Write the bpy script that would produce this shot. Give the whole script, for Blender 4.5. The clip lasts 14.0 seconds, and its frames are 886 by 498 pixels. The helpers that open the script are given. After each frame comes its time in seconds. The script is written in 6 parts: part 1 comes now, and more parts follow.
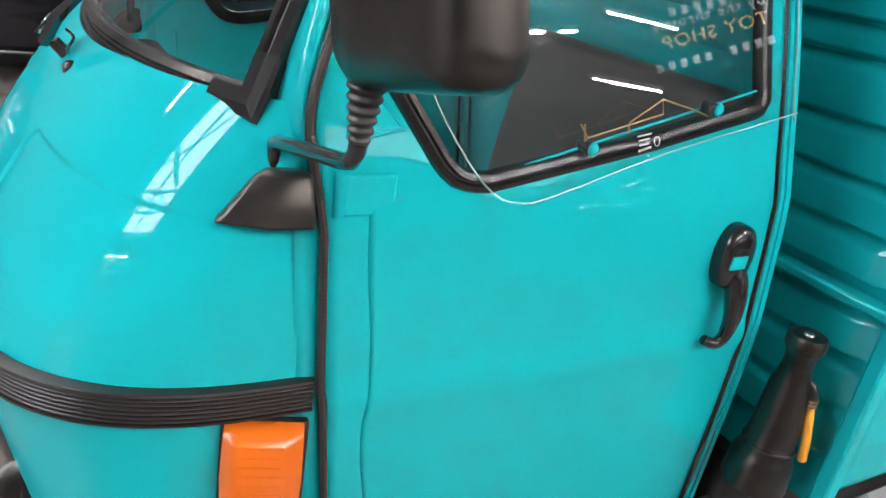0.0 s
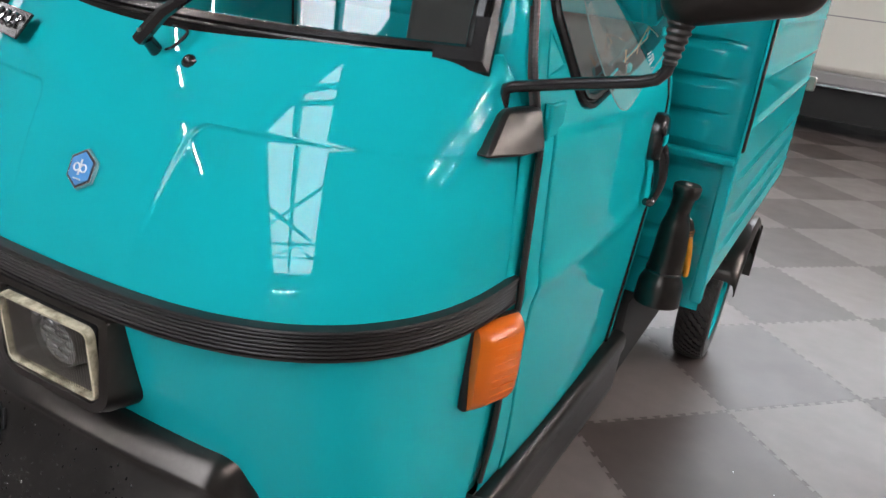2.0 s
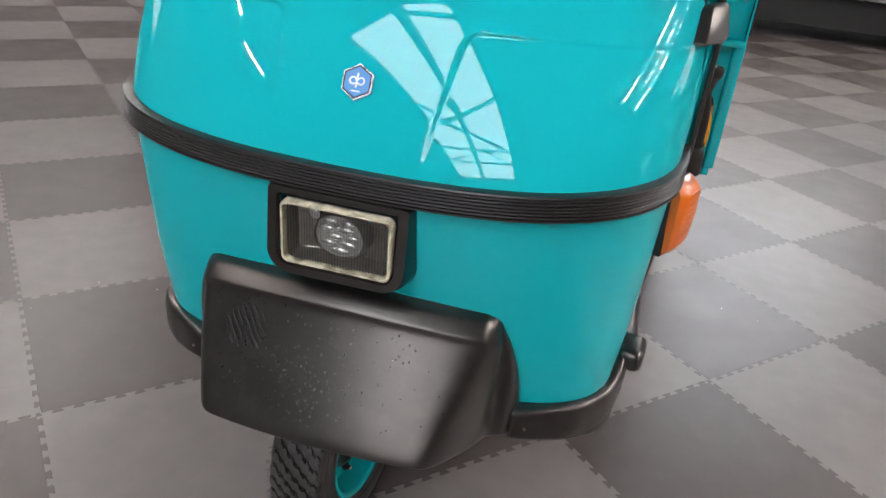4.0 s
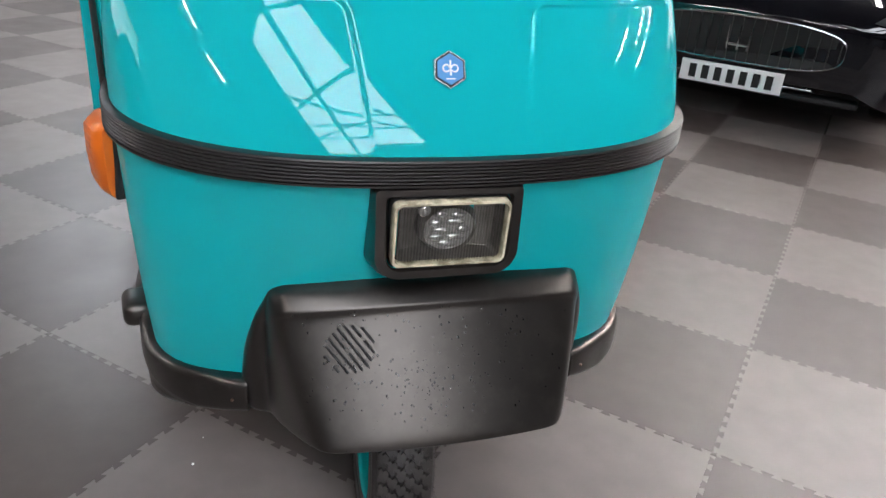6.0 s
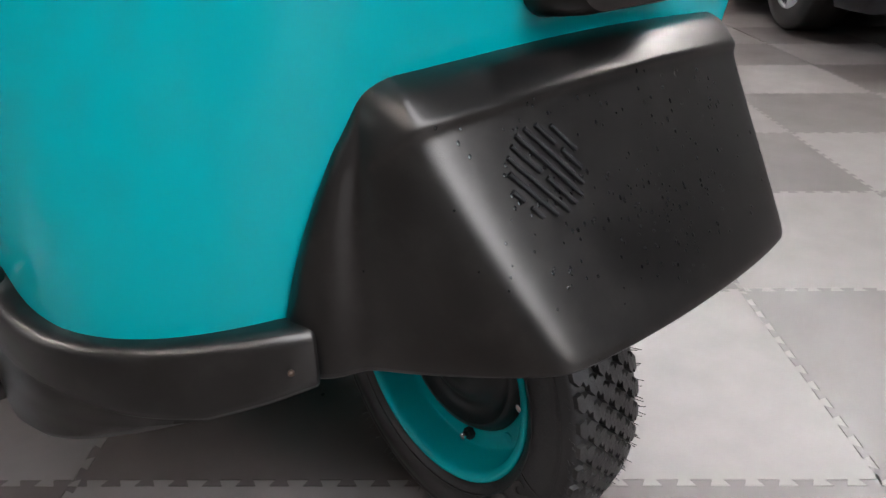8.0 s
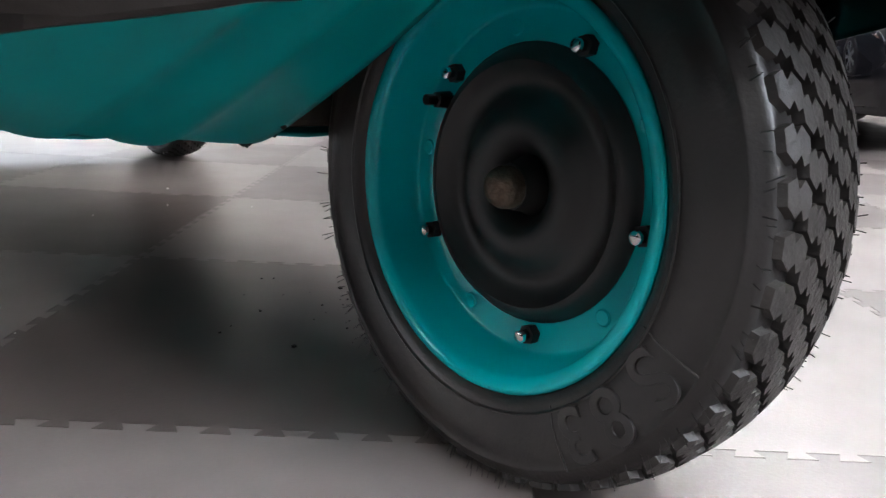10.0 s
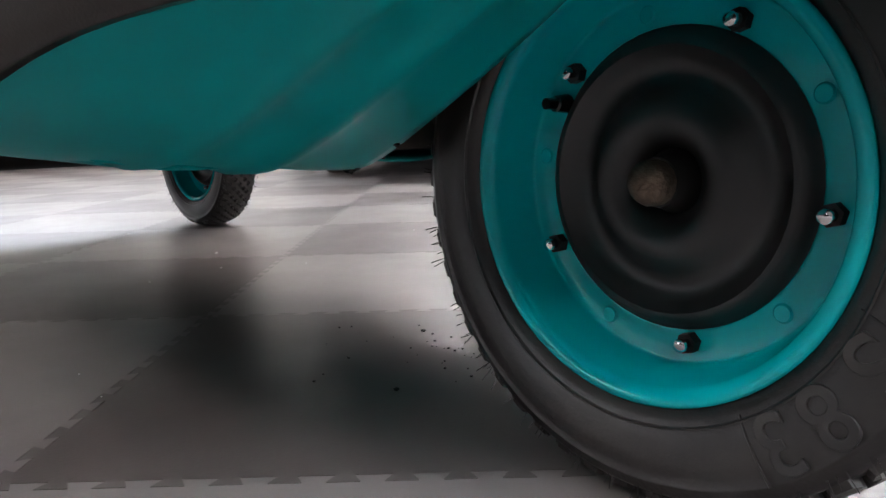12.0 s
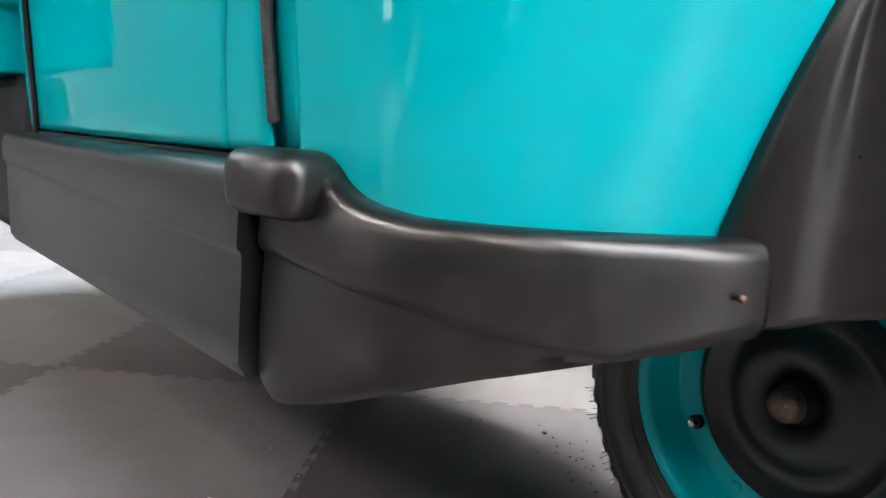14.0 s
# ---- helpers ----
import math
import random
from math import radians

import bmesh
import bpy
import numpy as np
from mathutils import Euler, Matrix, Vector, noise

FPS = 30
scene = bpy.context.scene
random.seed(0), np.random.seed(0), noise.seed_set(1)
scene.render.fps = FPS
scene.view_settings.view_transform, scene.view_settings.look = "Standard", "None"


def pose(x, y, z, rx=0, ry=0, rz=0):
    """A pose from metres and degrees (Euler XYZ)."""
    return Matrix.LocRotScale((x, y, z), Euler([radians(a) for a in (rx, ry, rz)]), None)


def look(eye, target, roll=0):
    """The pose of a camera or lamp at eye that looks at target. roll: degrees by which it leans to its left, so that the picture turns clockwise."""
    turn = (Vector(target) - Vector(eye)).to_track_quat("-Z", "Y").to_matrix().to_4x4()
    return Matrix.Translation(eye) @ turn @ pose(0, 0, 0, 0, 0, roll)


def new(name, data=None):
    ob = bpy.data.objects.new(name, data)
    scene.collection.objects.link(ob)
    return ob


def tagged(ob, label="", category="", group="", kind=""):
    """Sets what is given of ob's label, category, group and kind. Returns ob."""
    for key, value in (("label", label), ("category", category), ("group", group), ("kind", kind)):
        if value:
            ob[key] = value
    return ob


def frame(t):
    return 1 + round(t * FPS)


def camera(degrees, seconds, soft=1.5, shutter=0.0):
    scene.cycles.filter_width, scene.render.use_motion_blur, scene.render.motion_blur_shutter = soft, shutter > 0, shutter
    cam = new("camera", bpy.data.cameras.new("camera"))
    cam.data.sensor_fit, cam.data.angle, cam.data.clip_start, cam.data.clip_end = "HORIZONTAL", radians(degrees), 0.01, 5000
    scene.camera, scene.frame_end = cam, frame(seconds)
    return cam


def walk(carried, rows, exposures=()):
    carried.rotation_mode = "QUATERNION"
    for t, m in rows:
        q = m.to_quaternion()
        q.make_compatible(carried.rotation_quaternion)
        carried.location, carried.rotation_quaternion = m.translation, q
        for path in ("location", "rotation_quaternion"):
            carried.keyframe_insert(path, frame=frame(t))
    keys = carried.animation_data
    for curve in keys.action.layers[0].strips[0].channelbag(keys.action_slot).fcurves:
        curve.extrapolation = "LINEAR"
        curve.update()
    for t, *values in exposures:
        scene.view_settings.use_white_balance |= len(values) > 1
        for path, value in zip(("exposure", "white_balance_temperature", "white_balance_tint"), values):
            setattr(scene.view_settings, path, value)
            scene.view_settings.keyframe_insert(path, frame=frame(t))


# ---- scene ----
cam = camera(60.97, 14.0)
PATH = [
    (0, (1.0346, 0.1935, 1.2031), (0.2599, 0.6888, 0.8100), 9.67),
    (0.5, (1.0067, 0.0195, 1.1884), (0.3047, 0.6244, 0.8124), 10.36),
    (1, (0.9097, -0.0652, 1.1588), (0.2850, 0.6310, 0.8051), 8.99),
    (1.5, (0.7920, -0.1700, 1.1543), (0.2689, 0.6116, 0.8143), 7.01),
    (2, (0.7463, -0.3792, 1.1372), (0.3351, 0.4564, 0.7726), 7.13),
    (2.5, (0.7199, -0.4842, 1.1297), (0.3594, 0.3633, 0.7401), 7.85),
    (3, (0.6212, -0.5389, 1.1129), (0.2914, 0.3098, 0.6994), 7.28),
    (3.5, (0.4632, -0.6108, 1.1148), (0.1774, 0.2410, 0.6756), 6.36),
    (4, (0.3414, -0.7462, 1.1161), (0.1488, 0.1264, 0.6672), 6.37),
    (4.2, (0.2983, -0.7888, 1.1189), (0.1487, 0.0917, 0.6692), 6.29),
    (6.3, (-0.3566, -0.7377, 1.0744), (-0.0164, 0.0951, 0.6377), 4.90),
    (6.5, (-0.4014, -0.6832, 1.0807), (-0.0065, 0.1391, 0.6709), 4.55),
    (7, (-0.5324, -0.5608, 1.0596), (0.0463, 0.1564, 0.6715), 1.75),
    (7.5, (-0.5340, -0.3649, 0.9308), (0.0909, 0.2943, 0.5125), -0.79),
    (7.8, (-0.516, -0.269, 0.787), (0.694, 1.05, -0.104), -0.1),
    (8, (-0.538, -0.209, 0.661), (0.716, 1.097, -0.187), -0.5),
    (8.5, (-0.538, -0.139, 0.496), (0.749, 1.244, -0.16), -2.2),
    (9, (-0.539, -0.078, 0.377), (0.762, 1.355, -0.127), 2.1),
    (9.2, (-0.522, -0.067, 0.342), (0.782, 1.365, -0.158), 3.1),
    (11.3, (-0.407, -0.015, 0.256), (1.088, 1.24, -0.18), 0.7),
    (11.5, (-0.424, -0.008, 0.247), (1.029, 1.307, -0.151), 0.1),
    (12, (-0.482, 0.039, 0.246), (0.89, 1.46, -0.068), -1.7),
    (12.5, (-0.534, 0.07, 0.267), (0.755, 1.576, -0.001), -2.8),
    (13, (-0.595, 0.077, 0.28), (0.638, 1.628, 0.007), -2.9),
    (13.2, (-0.615, 0.079, 0.296), (0.62, 1.62, -0.019), -2.8),
    (13.5, (-0.648, 0.058, 0.336), (0.629, 1.565, 0.022), -1.1),
    (13.8, (-0.673, 0.022, 0.387), (0.618, 1.52, 0.087), 2.4),
    (14, (-0.668, 0.015, 0.411), (0.606, 1.53, 0.125), 3.3),
]
EXPOSURES = [(0, 0.52, 6500, 10), (1, 0.25, 6500, 10), (2, -0.04, 6500, 10), (3, 0.0, 6500, 10), (4, 0.15, 6500, 10), (7, 0.1, 6400, 9), (7.5, -0.05, 6350, 8), (8, 0.25, 6300, 8), (8.5, 0.7, 6300, 8), (9, 0.95, 6250, 8), (11.5, 1.06, 6200, 8), (12.5, 1.12, 6250, 9), (13.5, 1.1, 6200, 8), (14, 1.15, 6250, 8)]
walk(cam, [(t, look(e, g, r)) for t, e, g, r in PATH], EXPOSURES)

# ---- world and light ----
world = bpy.data.worlds.new("world")
scene.world = world
world.use_nodes = True
wn = world.node_tree
sky = wn.nodes.new("ShaderNodeTexSky")
sky.sky_type, sky.sun_disc, sky.sun_elevation, sky.sun_rotation = "NISHITA", False, radians(40), radians(120)
wn.links.new(sky.outputs[0], wn.nodes["Background"].inputs[0])
wn.nodes["Background"].inputs[1].default_value = 0.08

SKYLIGHT = 13.0   # strength of the daylight in the roof lights
TUBE = 300.0      # strength of the fluorescent battens


# ---- materials ----
def mat(name, color, rough=0.5, metal=0.0, coat=0.0, coat_rough=0.03, vary=0.0, vary_scale=6.0, bump=0.0, bump_scale=200.0,
        rough_vary=0.0, random_value=0.0, dirt=None, dirt_amount=0.0, dirt_scale=3.0, island=False, spec=0.5, world_space=False):
    m = bpy.data.materials.new(name)
    m.use_nodes = True
    nt = m.node_tree
    bs = nt.nodes["Principled BSDF"]
    bs.inputs["Base Color"].default_value = (*color, 1)
    bs.inputs["Roughness"].default_value = rough
    bs.inputs["Metallic"].default_value = metal
    bs.inputs["Coat Weight"].default_value = coat
    bs.inputs["Coat Roughness"].default_value = coat_rough
    bs.inputs["Specular IOR Level"].default_value = spec
    tc = nt.nodes.new("ShaderNodeTexCoord")
    where = nt.nodes.new("ShaderNodeNewGeometry").outputs["Position"] if world_space else tc.outputs["Object"]
    col = None
    if vary or random_value or dirt:
        n1 = nt.nodes.new("ShaderNodeTexNoise")
        n1.inputs["Scale"].default_value, n1.inputs["Detail"].default_value = vary_scale, 6
        nt.links.new(where, n1.inputs["Vector"])
        hsv = nt.nodes.new("ShaderNodeHueSaturation")
        hsv.inputs["Color"].default_value = (*color, 1)
        mr = nt.nodes.new("ShaderNodeMapRange")
        mr.inputs["From Min"].default_value, mr.inputs["From Max"].default_value = 0.3, 0.7
        mr.inputs["To Min"].default_value, mr.inputs["To Max"].default_value = 1 - vary, 1 + vary
        nt.links.new(n1.outputs["Fac"], mr.inputs["Value"])
        val = mr.outputs[0]
        if random_value:
            oi = nt.nodes.new("ShaderNodeNewGeometry" if island else "ShaderNodeObjectInfo")
            m2 = nt.nodes.new("ShaderNodeMapRange")
            m2.inputs["To Min"].default_value, m2.inputs["To Max"].default_value = 1 - random_value, 1 + random_value
            nt.links.new(oi.outputs["Random Per Island" if island else "Random"], m2.inputs["Value"])
            mu = nt.nodes.new("ShaderNodeMath")
            mu.operation = "MULTIPLY"
            nt.links.new(val, mu.inputs[0])
            nt.links.new(m2.outputs[0], mu.inputs[1])
            val = mu.outputs[0]
        nt.links.new(val, hsv.inputs["Value"])
        col = hsv.outputs["Color"]
        if dirt:
            n2 = nt.nodes.new("ShaderNodeTexNoise")
            n2.inputs["Scale"].default_value, n2.inputs["Detail"].default_value, n2.inputs["Roughness"].default_value = dirt_scale, 8, 0.65
            nt.links.new(where, n2.inputs["Vector"])
            m3 = nt.nodes.new("ShaderNodeMapRange")
            m3.inputs["From Min"].default_value, m3.inputs["From Max"].default_value = 0.48, 0.72
            m3.inputs["To Max"].default_value = dirt_amount
            nt.links.new(n2.outputs["Fac"], m3.inputs["Value"])
            mx = nt.nodes.new("ShaderNodeMix")
            mx.data_type = "RGBA"
            nt.links.new(m3.outputs[0], mx.inputs["Factor"])
            nt.links.new(col, mx.inputs["A"])
            mx.inputs["B"].default_value = (*dirt, 1)
            col = mx.outputs["Result"]
        nt.links.new(col, bs.inputs["Base Color"])
    if rough_vary:
        n4 = nt.nodes.new("ShaderNodeTexNoise")
        n4.inputs["Scale"].default_value, n4.inputs["Detail"].default_value = 6.0, 2
        nt.links.new(where, n4.inputs["Vector"])
        m4 = nt.nodes.new("ShaderNodeMapRange")
        m4.inputs["From Min"].default_value, m4.inputs["From Max"].default_value = 0.3, 0.7
        m4.inputs["To Min"].default_value, m4.inputs["To Max"].default_value = max(0.02, rough - rough_vary), min(1, rough + rough_vary)
        nt.links.new(n4.outputs["Fac"], m4.inputs["Value"])
        nt.links.new(m4.outputs[0], bs.inputs["Roughness"])
    if bump:
        n3 = nt.nodes.new("ShaderNodeTexNoise")
        n3.inputs["Scale"].default_value, n3.inputs["Detail"].default_value = bump_scale, 4
        nt.links.new(where, n3.inputs["Vector"])
        bp = nt.nodes.new("ShaderNodeBump")
        bp.inputs["Strength"].default_value, bp.inputs["Distance"].default_value = bump, 0.002
        nt.links.new(n3.outputs["Fac"], bp.inputs["Height"])
        nt.links.new(bp.outputs[0], bs.inputs["Normal"])
    return m


def glass(name, color=(1, 1, 1), rough=0.0, f0=0.045):
    """A thin clear pane: mostly see-through, with the gloss of its surface, stronger at a slant."""
    m = bpy.data.materials.new(name)
    m.use_nodes = True
    nt = m.node_tree
    out = nt.nodes["Material Output"]
    nt.nodes.remove(nt.nodes["Principled BSDF"])
    tr = nt.nodes.new("ShaderNodeBsdfTransparent")
    tr.inputs[0].default_value = (*color, 1)
    gl = nt.nodes.new("ShaderNodeBsdfGlossy")
    gl.inputs["Roughness"].default_value = rough
    lw = nt.nodes.new("ShaderNodeLayerWeight")
    lw.inputs["Blend"].default_value = 0.5
    pw = nt.nodes.new("ShaderNodeMath")
    pw.operation = "POWER"
    pw.inputs[1].default_value = 4.5
    nt.links.new(lw.outputs["Facing"], pw.inputs[0])
    mr = nt.nodes.new("ShaderNodeMapRange")
    mr.inputs["To Min"].default_value = f0 * 1.8
    nt.links.new(pw.outputs[0], mr.inputs["Value"])
    mx = nt.nodes.new("ShaderNodeMixShader")
    nt.links.new(mr.outputs[0], mx.inputs[0])
    nt.links.new(tr.outputs[0], mx.inputs[1])
    nt.links.new(gl.outputs[0], mx.inputs[2])
    nt.links.new(mx.outputs[0], out.inputs[0])
    return m


def emit(name, color, strength):
    m = bpy.data.materials.new(name)
    m.use_nodes = True
    bs = m.node_tree.nodes["Principled BSDF"]
    bs.inputs["Base Color"].default_value = (0.8, 0.8, 0.8, 1)
    bs.inputs["Emission Color"].default_value = (*color, 1)
    bs.inputs["Emission Strength"].default_value = strength
    return m


PAINT = mat("teal_paint", (0.006, 0.395, 0.425), 0.5, coat=0.58, coat_rough=0.02, vary=0.02, vary_scale=3.0, spec=0.0)
# the dull paint's blotches also put the belly's streaky reflections into the colour
PAINT_SATIN = mat("teal_paint_dull", (0.004, 0.30, 0.30), 0.42, coat=0.05, coat_rough=0.35, spec=0.2, vary=0.06, vary_scale=9.0, dirt=(0.05, 0.09, 0.08), dirt_amount=0.35)
PLASTIC = mat("black_plastic", (0.0072, 0.0068, 0.0067), 0.30, vary=0.40, vary_scale=18.0, bump=0.07, bump_scale=900.0, spec=0.66, dirt=(0.030, 0.027, 0.025), dirt_amount=0.5, dirt_scale=30.0)
PLASTIC.node_tree.nodes["Principled BSDF"].inputs["Specular Tint"].default_value = (1.0, 0.91, 0.84, 1)
STRIP_RUBBER = mat("ribbed_rubber", (0.012, 0.0105, 0.0098), 0.38, vary=0.2, vary_scale=40.0, spec=0.5)
DRUM = mat("brake_drum_black", (0.013, 0.012, 0.012), 0.42, vary=0.3, vary_scale=14.0, spec=0.6)
GRIME = mat("road_grime", (0.045, 0.036, 0.028), 0.85, vary=0.5, vary_scale=40.0, bump=0.6, bump_scale=120.0)
RUBBER = mat("black_rubber", (0.009, 0.008, 0.0077), 0.27, vary=0.15, vary_scale=30.0)
BOOT = mat("dusty_rubber_boot", (0.022, 0.018, 0.016), 0.42, vary=0.2, vary_scale=60.0, spec=0.6)
TYRE = mat("tyre_rubber", (0.019, 0.017, 0.0165), 0.33, vary=0.25, vary_scale=9.0, bump=0.15, bump_scale=300.0, dirt=(0.070, 0.060, 0.053), dirt_amount=0.5, dirt_scale=7.0)
TREAD = mat("worn_tread_rubber", (0.030, 0.027, 0.025), 0.46, vary=0.3, vary_scale=40.0, bump=0.3, bump_scale=350.0)
GLOSS_BLACK = mat("gloss_black", (0.012, 0.011, 0.011), 0.22, coat=0.6, coat_rough=0.08, vary=0.1, vary_scale=12.0)
MATT_BLACK = mat("matt_black", (0.005, 0.005, 0.0055), 0.65, vary=0.2, vary_scale=20.0)
ORANGE = mat("orange_lens", (0.62, 0.125, 0.006), 0.3, coat=0.35, coat_rough=0.08, vary=0.05, vary_scale=25.0)
DIM_CHROME = mat("dark_chrome", (0.30, 0.30, 0.31), 0.2, metal=1.0, rough_vary=0.05)
CHROME = mat("chrome", (0.75, 0.75, 0.76), 0.12, metal=1.0, rough_vary=0.05)
STEEL = mat("zinc_steel", (0.40, 0.38, 0.35), 0.32, metal=1.0, vary=0.2, vary_scale=60.0, dirt=(0.15, 0.10, 0.06), dirt_amount=0.5, dirt_scale=60.0)
BEZEL = mat("aged_cream_plastic", (0.60, 0.55, 0.40), 0.24, vary=0.2, vary_scale=60.0, dirt=(0.10, 0.08, 0.045), dirt_amount=0.9, dirt_scale=32.0)
SEAT = mat("black_vinyl", (0.058, 0.047, 0.042), 0.45, vary=0.1, vary_scale=12.0, bump=0.25, bump_scale=250.0)
BLUE = mat("badge_blue", (0.08, 0.29, 0.62), 0.3, coat=0.8)
WHITE = mat("white_enamel", (0.80, 0.80, 0.80), 0.35, vary=0.03)
SILVER = mat("silver_plastic", (0.62, 0.64, 0.66), 0.25, metal=0.8)
RUST = mat("rusty_steel", (0.16, 0.11, 0.08), 0.5, metal=0.6, vary=0.4, vary_scale=120.0, bump=0.5, bump_scale=300.0)
BRASS = mat("brass_wire", (0.72, 0.42, 0.22), 0.3, metal=1.0)
HOSE = mat("orange_hose", (0.75, 0.33, 0.03), 0.4, vary=0.1, vary_scale=50.0)
GLASS = glass("clear_glass", (0.90, 0.95, 0.94), f0=0.058)
SCREEN_GLASS = glass("windscreen_glass", (0.86, 0.93, 0.93), f0=0.036)
ACRYLIC = glass("clear_acrylic", (0.93, 0.96, 0.96))
LENS = glass("lamp_glass", (0.90, 0.90, 0.87), rough=0.03, f0=0.03)
TILE_DARK = mat("dark_grey_tile", (0.075, 0.060, 0.055), 0.36, vary=0.10, vary_scale=14.0, bump=0.06, bump_scale=260.0, random_value=0.05, rough_vary=0.03, world_space=True)
TILE_LIGHT = mat("light_grey_tile", (0.164, 0.142, 0.134), 0.37, vary=0.08, vary_scale=14.0, bump=0.06, bump_scale=260.0, random_value=0.05, rough_vary=0.03, world_space=True)
WALL = mat("painted_block_wall", (0.13, 0.13, 0.128), 0.7, vary=0.06, vary_scale=1.5, bump=0.2, bump_scale=60.0)
ROOF = mat("roof_sheet", (0.13, 0.133, 0.137), 0.6, vary=0.08, vary_scale=2.0)
TRUSS = mat("grey_steel_paint", (0.16, 0.17, 0.19), 0.5, vary=0.1, vary_scale=5.0)
SKY_PANEL = emit("roof_light", (0.90, 0.93, 1.0), SKYLIGHT)
FILL_DAYLIGHT = emit("fill_daylight", (0.95, 0.94, 1.0), 2.6)
TUBE_MAT = emit("tube_glow", (1.0, 0.93, 0.90), TUBE)
CAR_BLACK = mat("black_car_paint", (0.004, 0.004, 0.006), 0.5, coat=1.0, coat_rough=0.02, spec=0.0, vary=0.05)
CAR_GREY = mat("dark_grey_car_paint", (0.007, 0.007, 0.009), 0.5, coat=1.0, coat_rough=0.03, spec=0.0, vary=0.05)
VAN_WHITE = mat("white_van_paint", (0.72, 0.70, 0.64), 0.35, coat=0.5, vary=0.03, vary_scale=2.0)
VAN_GREY = mat("grey_skirt", (0.30, 0.29, 0.29), 0.45, vary=0.05)
ALLOY = mat("alloy", (0.80, 0.81, 0.83), 0.3, metal=0.6, vary=0.05)
DARK_GLASS = mat("tinted_glass", (0.010, 0.012, 0.014), 0.05, coat=1.0, coat_rough=0.0)


# ---- mesh helpers ----
def finish(bm, name, material, sharp=0.7, smooth=True):
    me = bpy.data.meshes.new(name)
    bm.normal_update()
    if smooth:
        for f in bm.faces:
            f.smooth = True
        for e in bm.edges:
            if len(e.link_faces) == 2 and e.calc_face_angle(0) > sharp:
                e.smooth = False
    bm.to_mesh(me)
    bm.free()
    if material:
        me.materials.append(material)
    return me


def part(name, bm, material, parent, label="", thick=0.0, sharp=0.7, bevel=0.0, smooth=True, offset=-1.0):
    ob = new(name, finish(bm, name, material, sharp, smooth))
    ob.parent = parent
    if label:
        tagged(ob, label)
    if thick:
        md = ob.modifiers.new("thickness", "SOLIDIFY")
        md.thickness, md.offset = thick, offset
    if bevel:
        md = ob.modifiers.new("edge", "BEVEL")
        md.width, md.segments, md.limit_method, md.angle_limit = bevel, 2, "ANGLE", radians(40)
    return ob


def thing(name, label, category, at=(0, 0, 0), rz=0.0, group="", kind=""):
    ob = new(name)
    ob.empty_display_size = 0.05
    ob.matrix_basis = pose(*at, 0, 0, rz)
    return tagged(ob, label, category, group, kind)


def grid(rows, closed=False, flip=False, bm=None, keep=None):
    """A sheet of quads through rows of points; keep(i, j) tells which quads stay."""
    bm = bm or bmesh.new()
    vs = [[bm.verts.new(p) for p in r] for r in rows]
    n = len(rows[0])
    for i in range(len(rows) - 1):
        for j in range(n if closed else n - 1):
            if keep and not keep(i, j):
                continue
            q = [vs[i][j], vs[i][(j + 1) % n], vs[i + 1][(j + 1) % n], vs[i + 1][j]]
            bm.faces.new(q[::-1] if flip else q)
    if keep:
        bmesh.ops.delete(bm, geom=[v for v in bm.verts if not v.link_faces], context="VERTS")
    return bm


def box(cx, cy, cz, sx, sy, sz, bm=None, m=None):
    bm = bm or bmesh.new()
    mm = (m or Matrix()) @ Matrix.Translation((cx, cy, cz)) @ Matrix.Diagonal((sx, sy, sz, 1))
    bmesh.ops.create_cube(bm, size=1, matrix=mm)
    return bm


def tube(points, r, sides=12, bm=None, cap=True, closed=False, flat=None):
    """A round bar along points; r is one radius or one for each point. flat: (across, thickness, up) gives an oval."""
    bm = bm or bmesh.new()
    pts = [Vector(p) for p in points]
    rings, side = [], None
    for i, p in enumerate(pts):
        a = pts[i - 1] if (i or closed) else p
        b = pts[(i + 1) % len(pts)] if (i < len(pts) - 1 or closed) else p
        d = (b - a).normalized()
        if side is None:
            side = d.orthogonal().normalized()
        side = (side - d * side.dot(d)).normalized()
        up = d.cross(side)
        rad = r[i] if isinstance(r, (list, tuple)) else r
        ring = []
        for k in range(sides):
            w = 2 * math.pi * k / sides
            if flat:
                u2 = (Vector(flat[2]) - d * Vector(flat[2]).dot(d)).normalized()
                s2 = d.cross(u2)
                ring.append(bm.verts.new(p + s2 * (math.cos(w) * flat[0]) + u2 * (math.sin(w) * flat[1])))
            else:
                ring.append(bm.verts.new(p + (side * math.cos(w) + up * math.sin(w)) * rad))
        rings.append(ring)
    n = len(rings)
    for i in range(n if closed else n - 1):
        for k in range(sides):
            bm.faces.new((rings[i][k], rings[i][(k + 1) % sides], rings[(i + 1) % n][(k + 1) % sides], rings[(i + 1) % n][k]))
    if cap and not closed:
        bm.faces.new(rings[0][::-1])
        bm.faces.new(rings[-1])
    return bm


def lathe(profile, sides=48, bm=None, m=None):
    """Turns a profile of (radius, along) round the x axis."""
    bm = bm or bmesh.new()
    m = m or Matrix()
    rings = []
    for r, a in profile:
        rings.append([bm.verts.new(m @ Vector((a, r * math.cos(2 * math.pi * k / sides), r * math.sin(2 * math.pi * k / sides)))) for k in range(sides)])
    for i in range(len(rings) - 1):
        for k in range(sides):
            bm.faces.new((rings[i][k], rings[i][(k + 1) % sides], rings[i + 1][(k + 1) % sides], rings[i + 1][k]))
    return bm


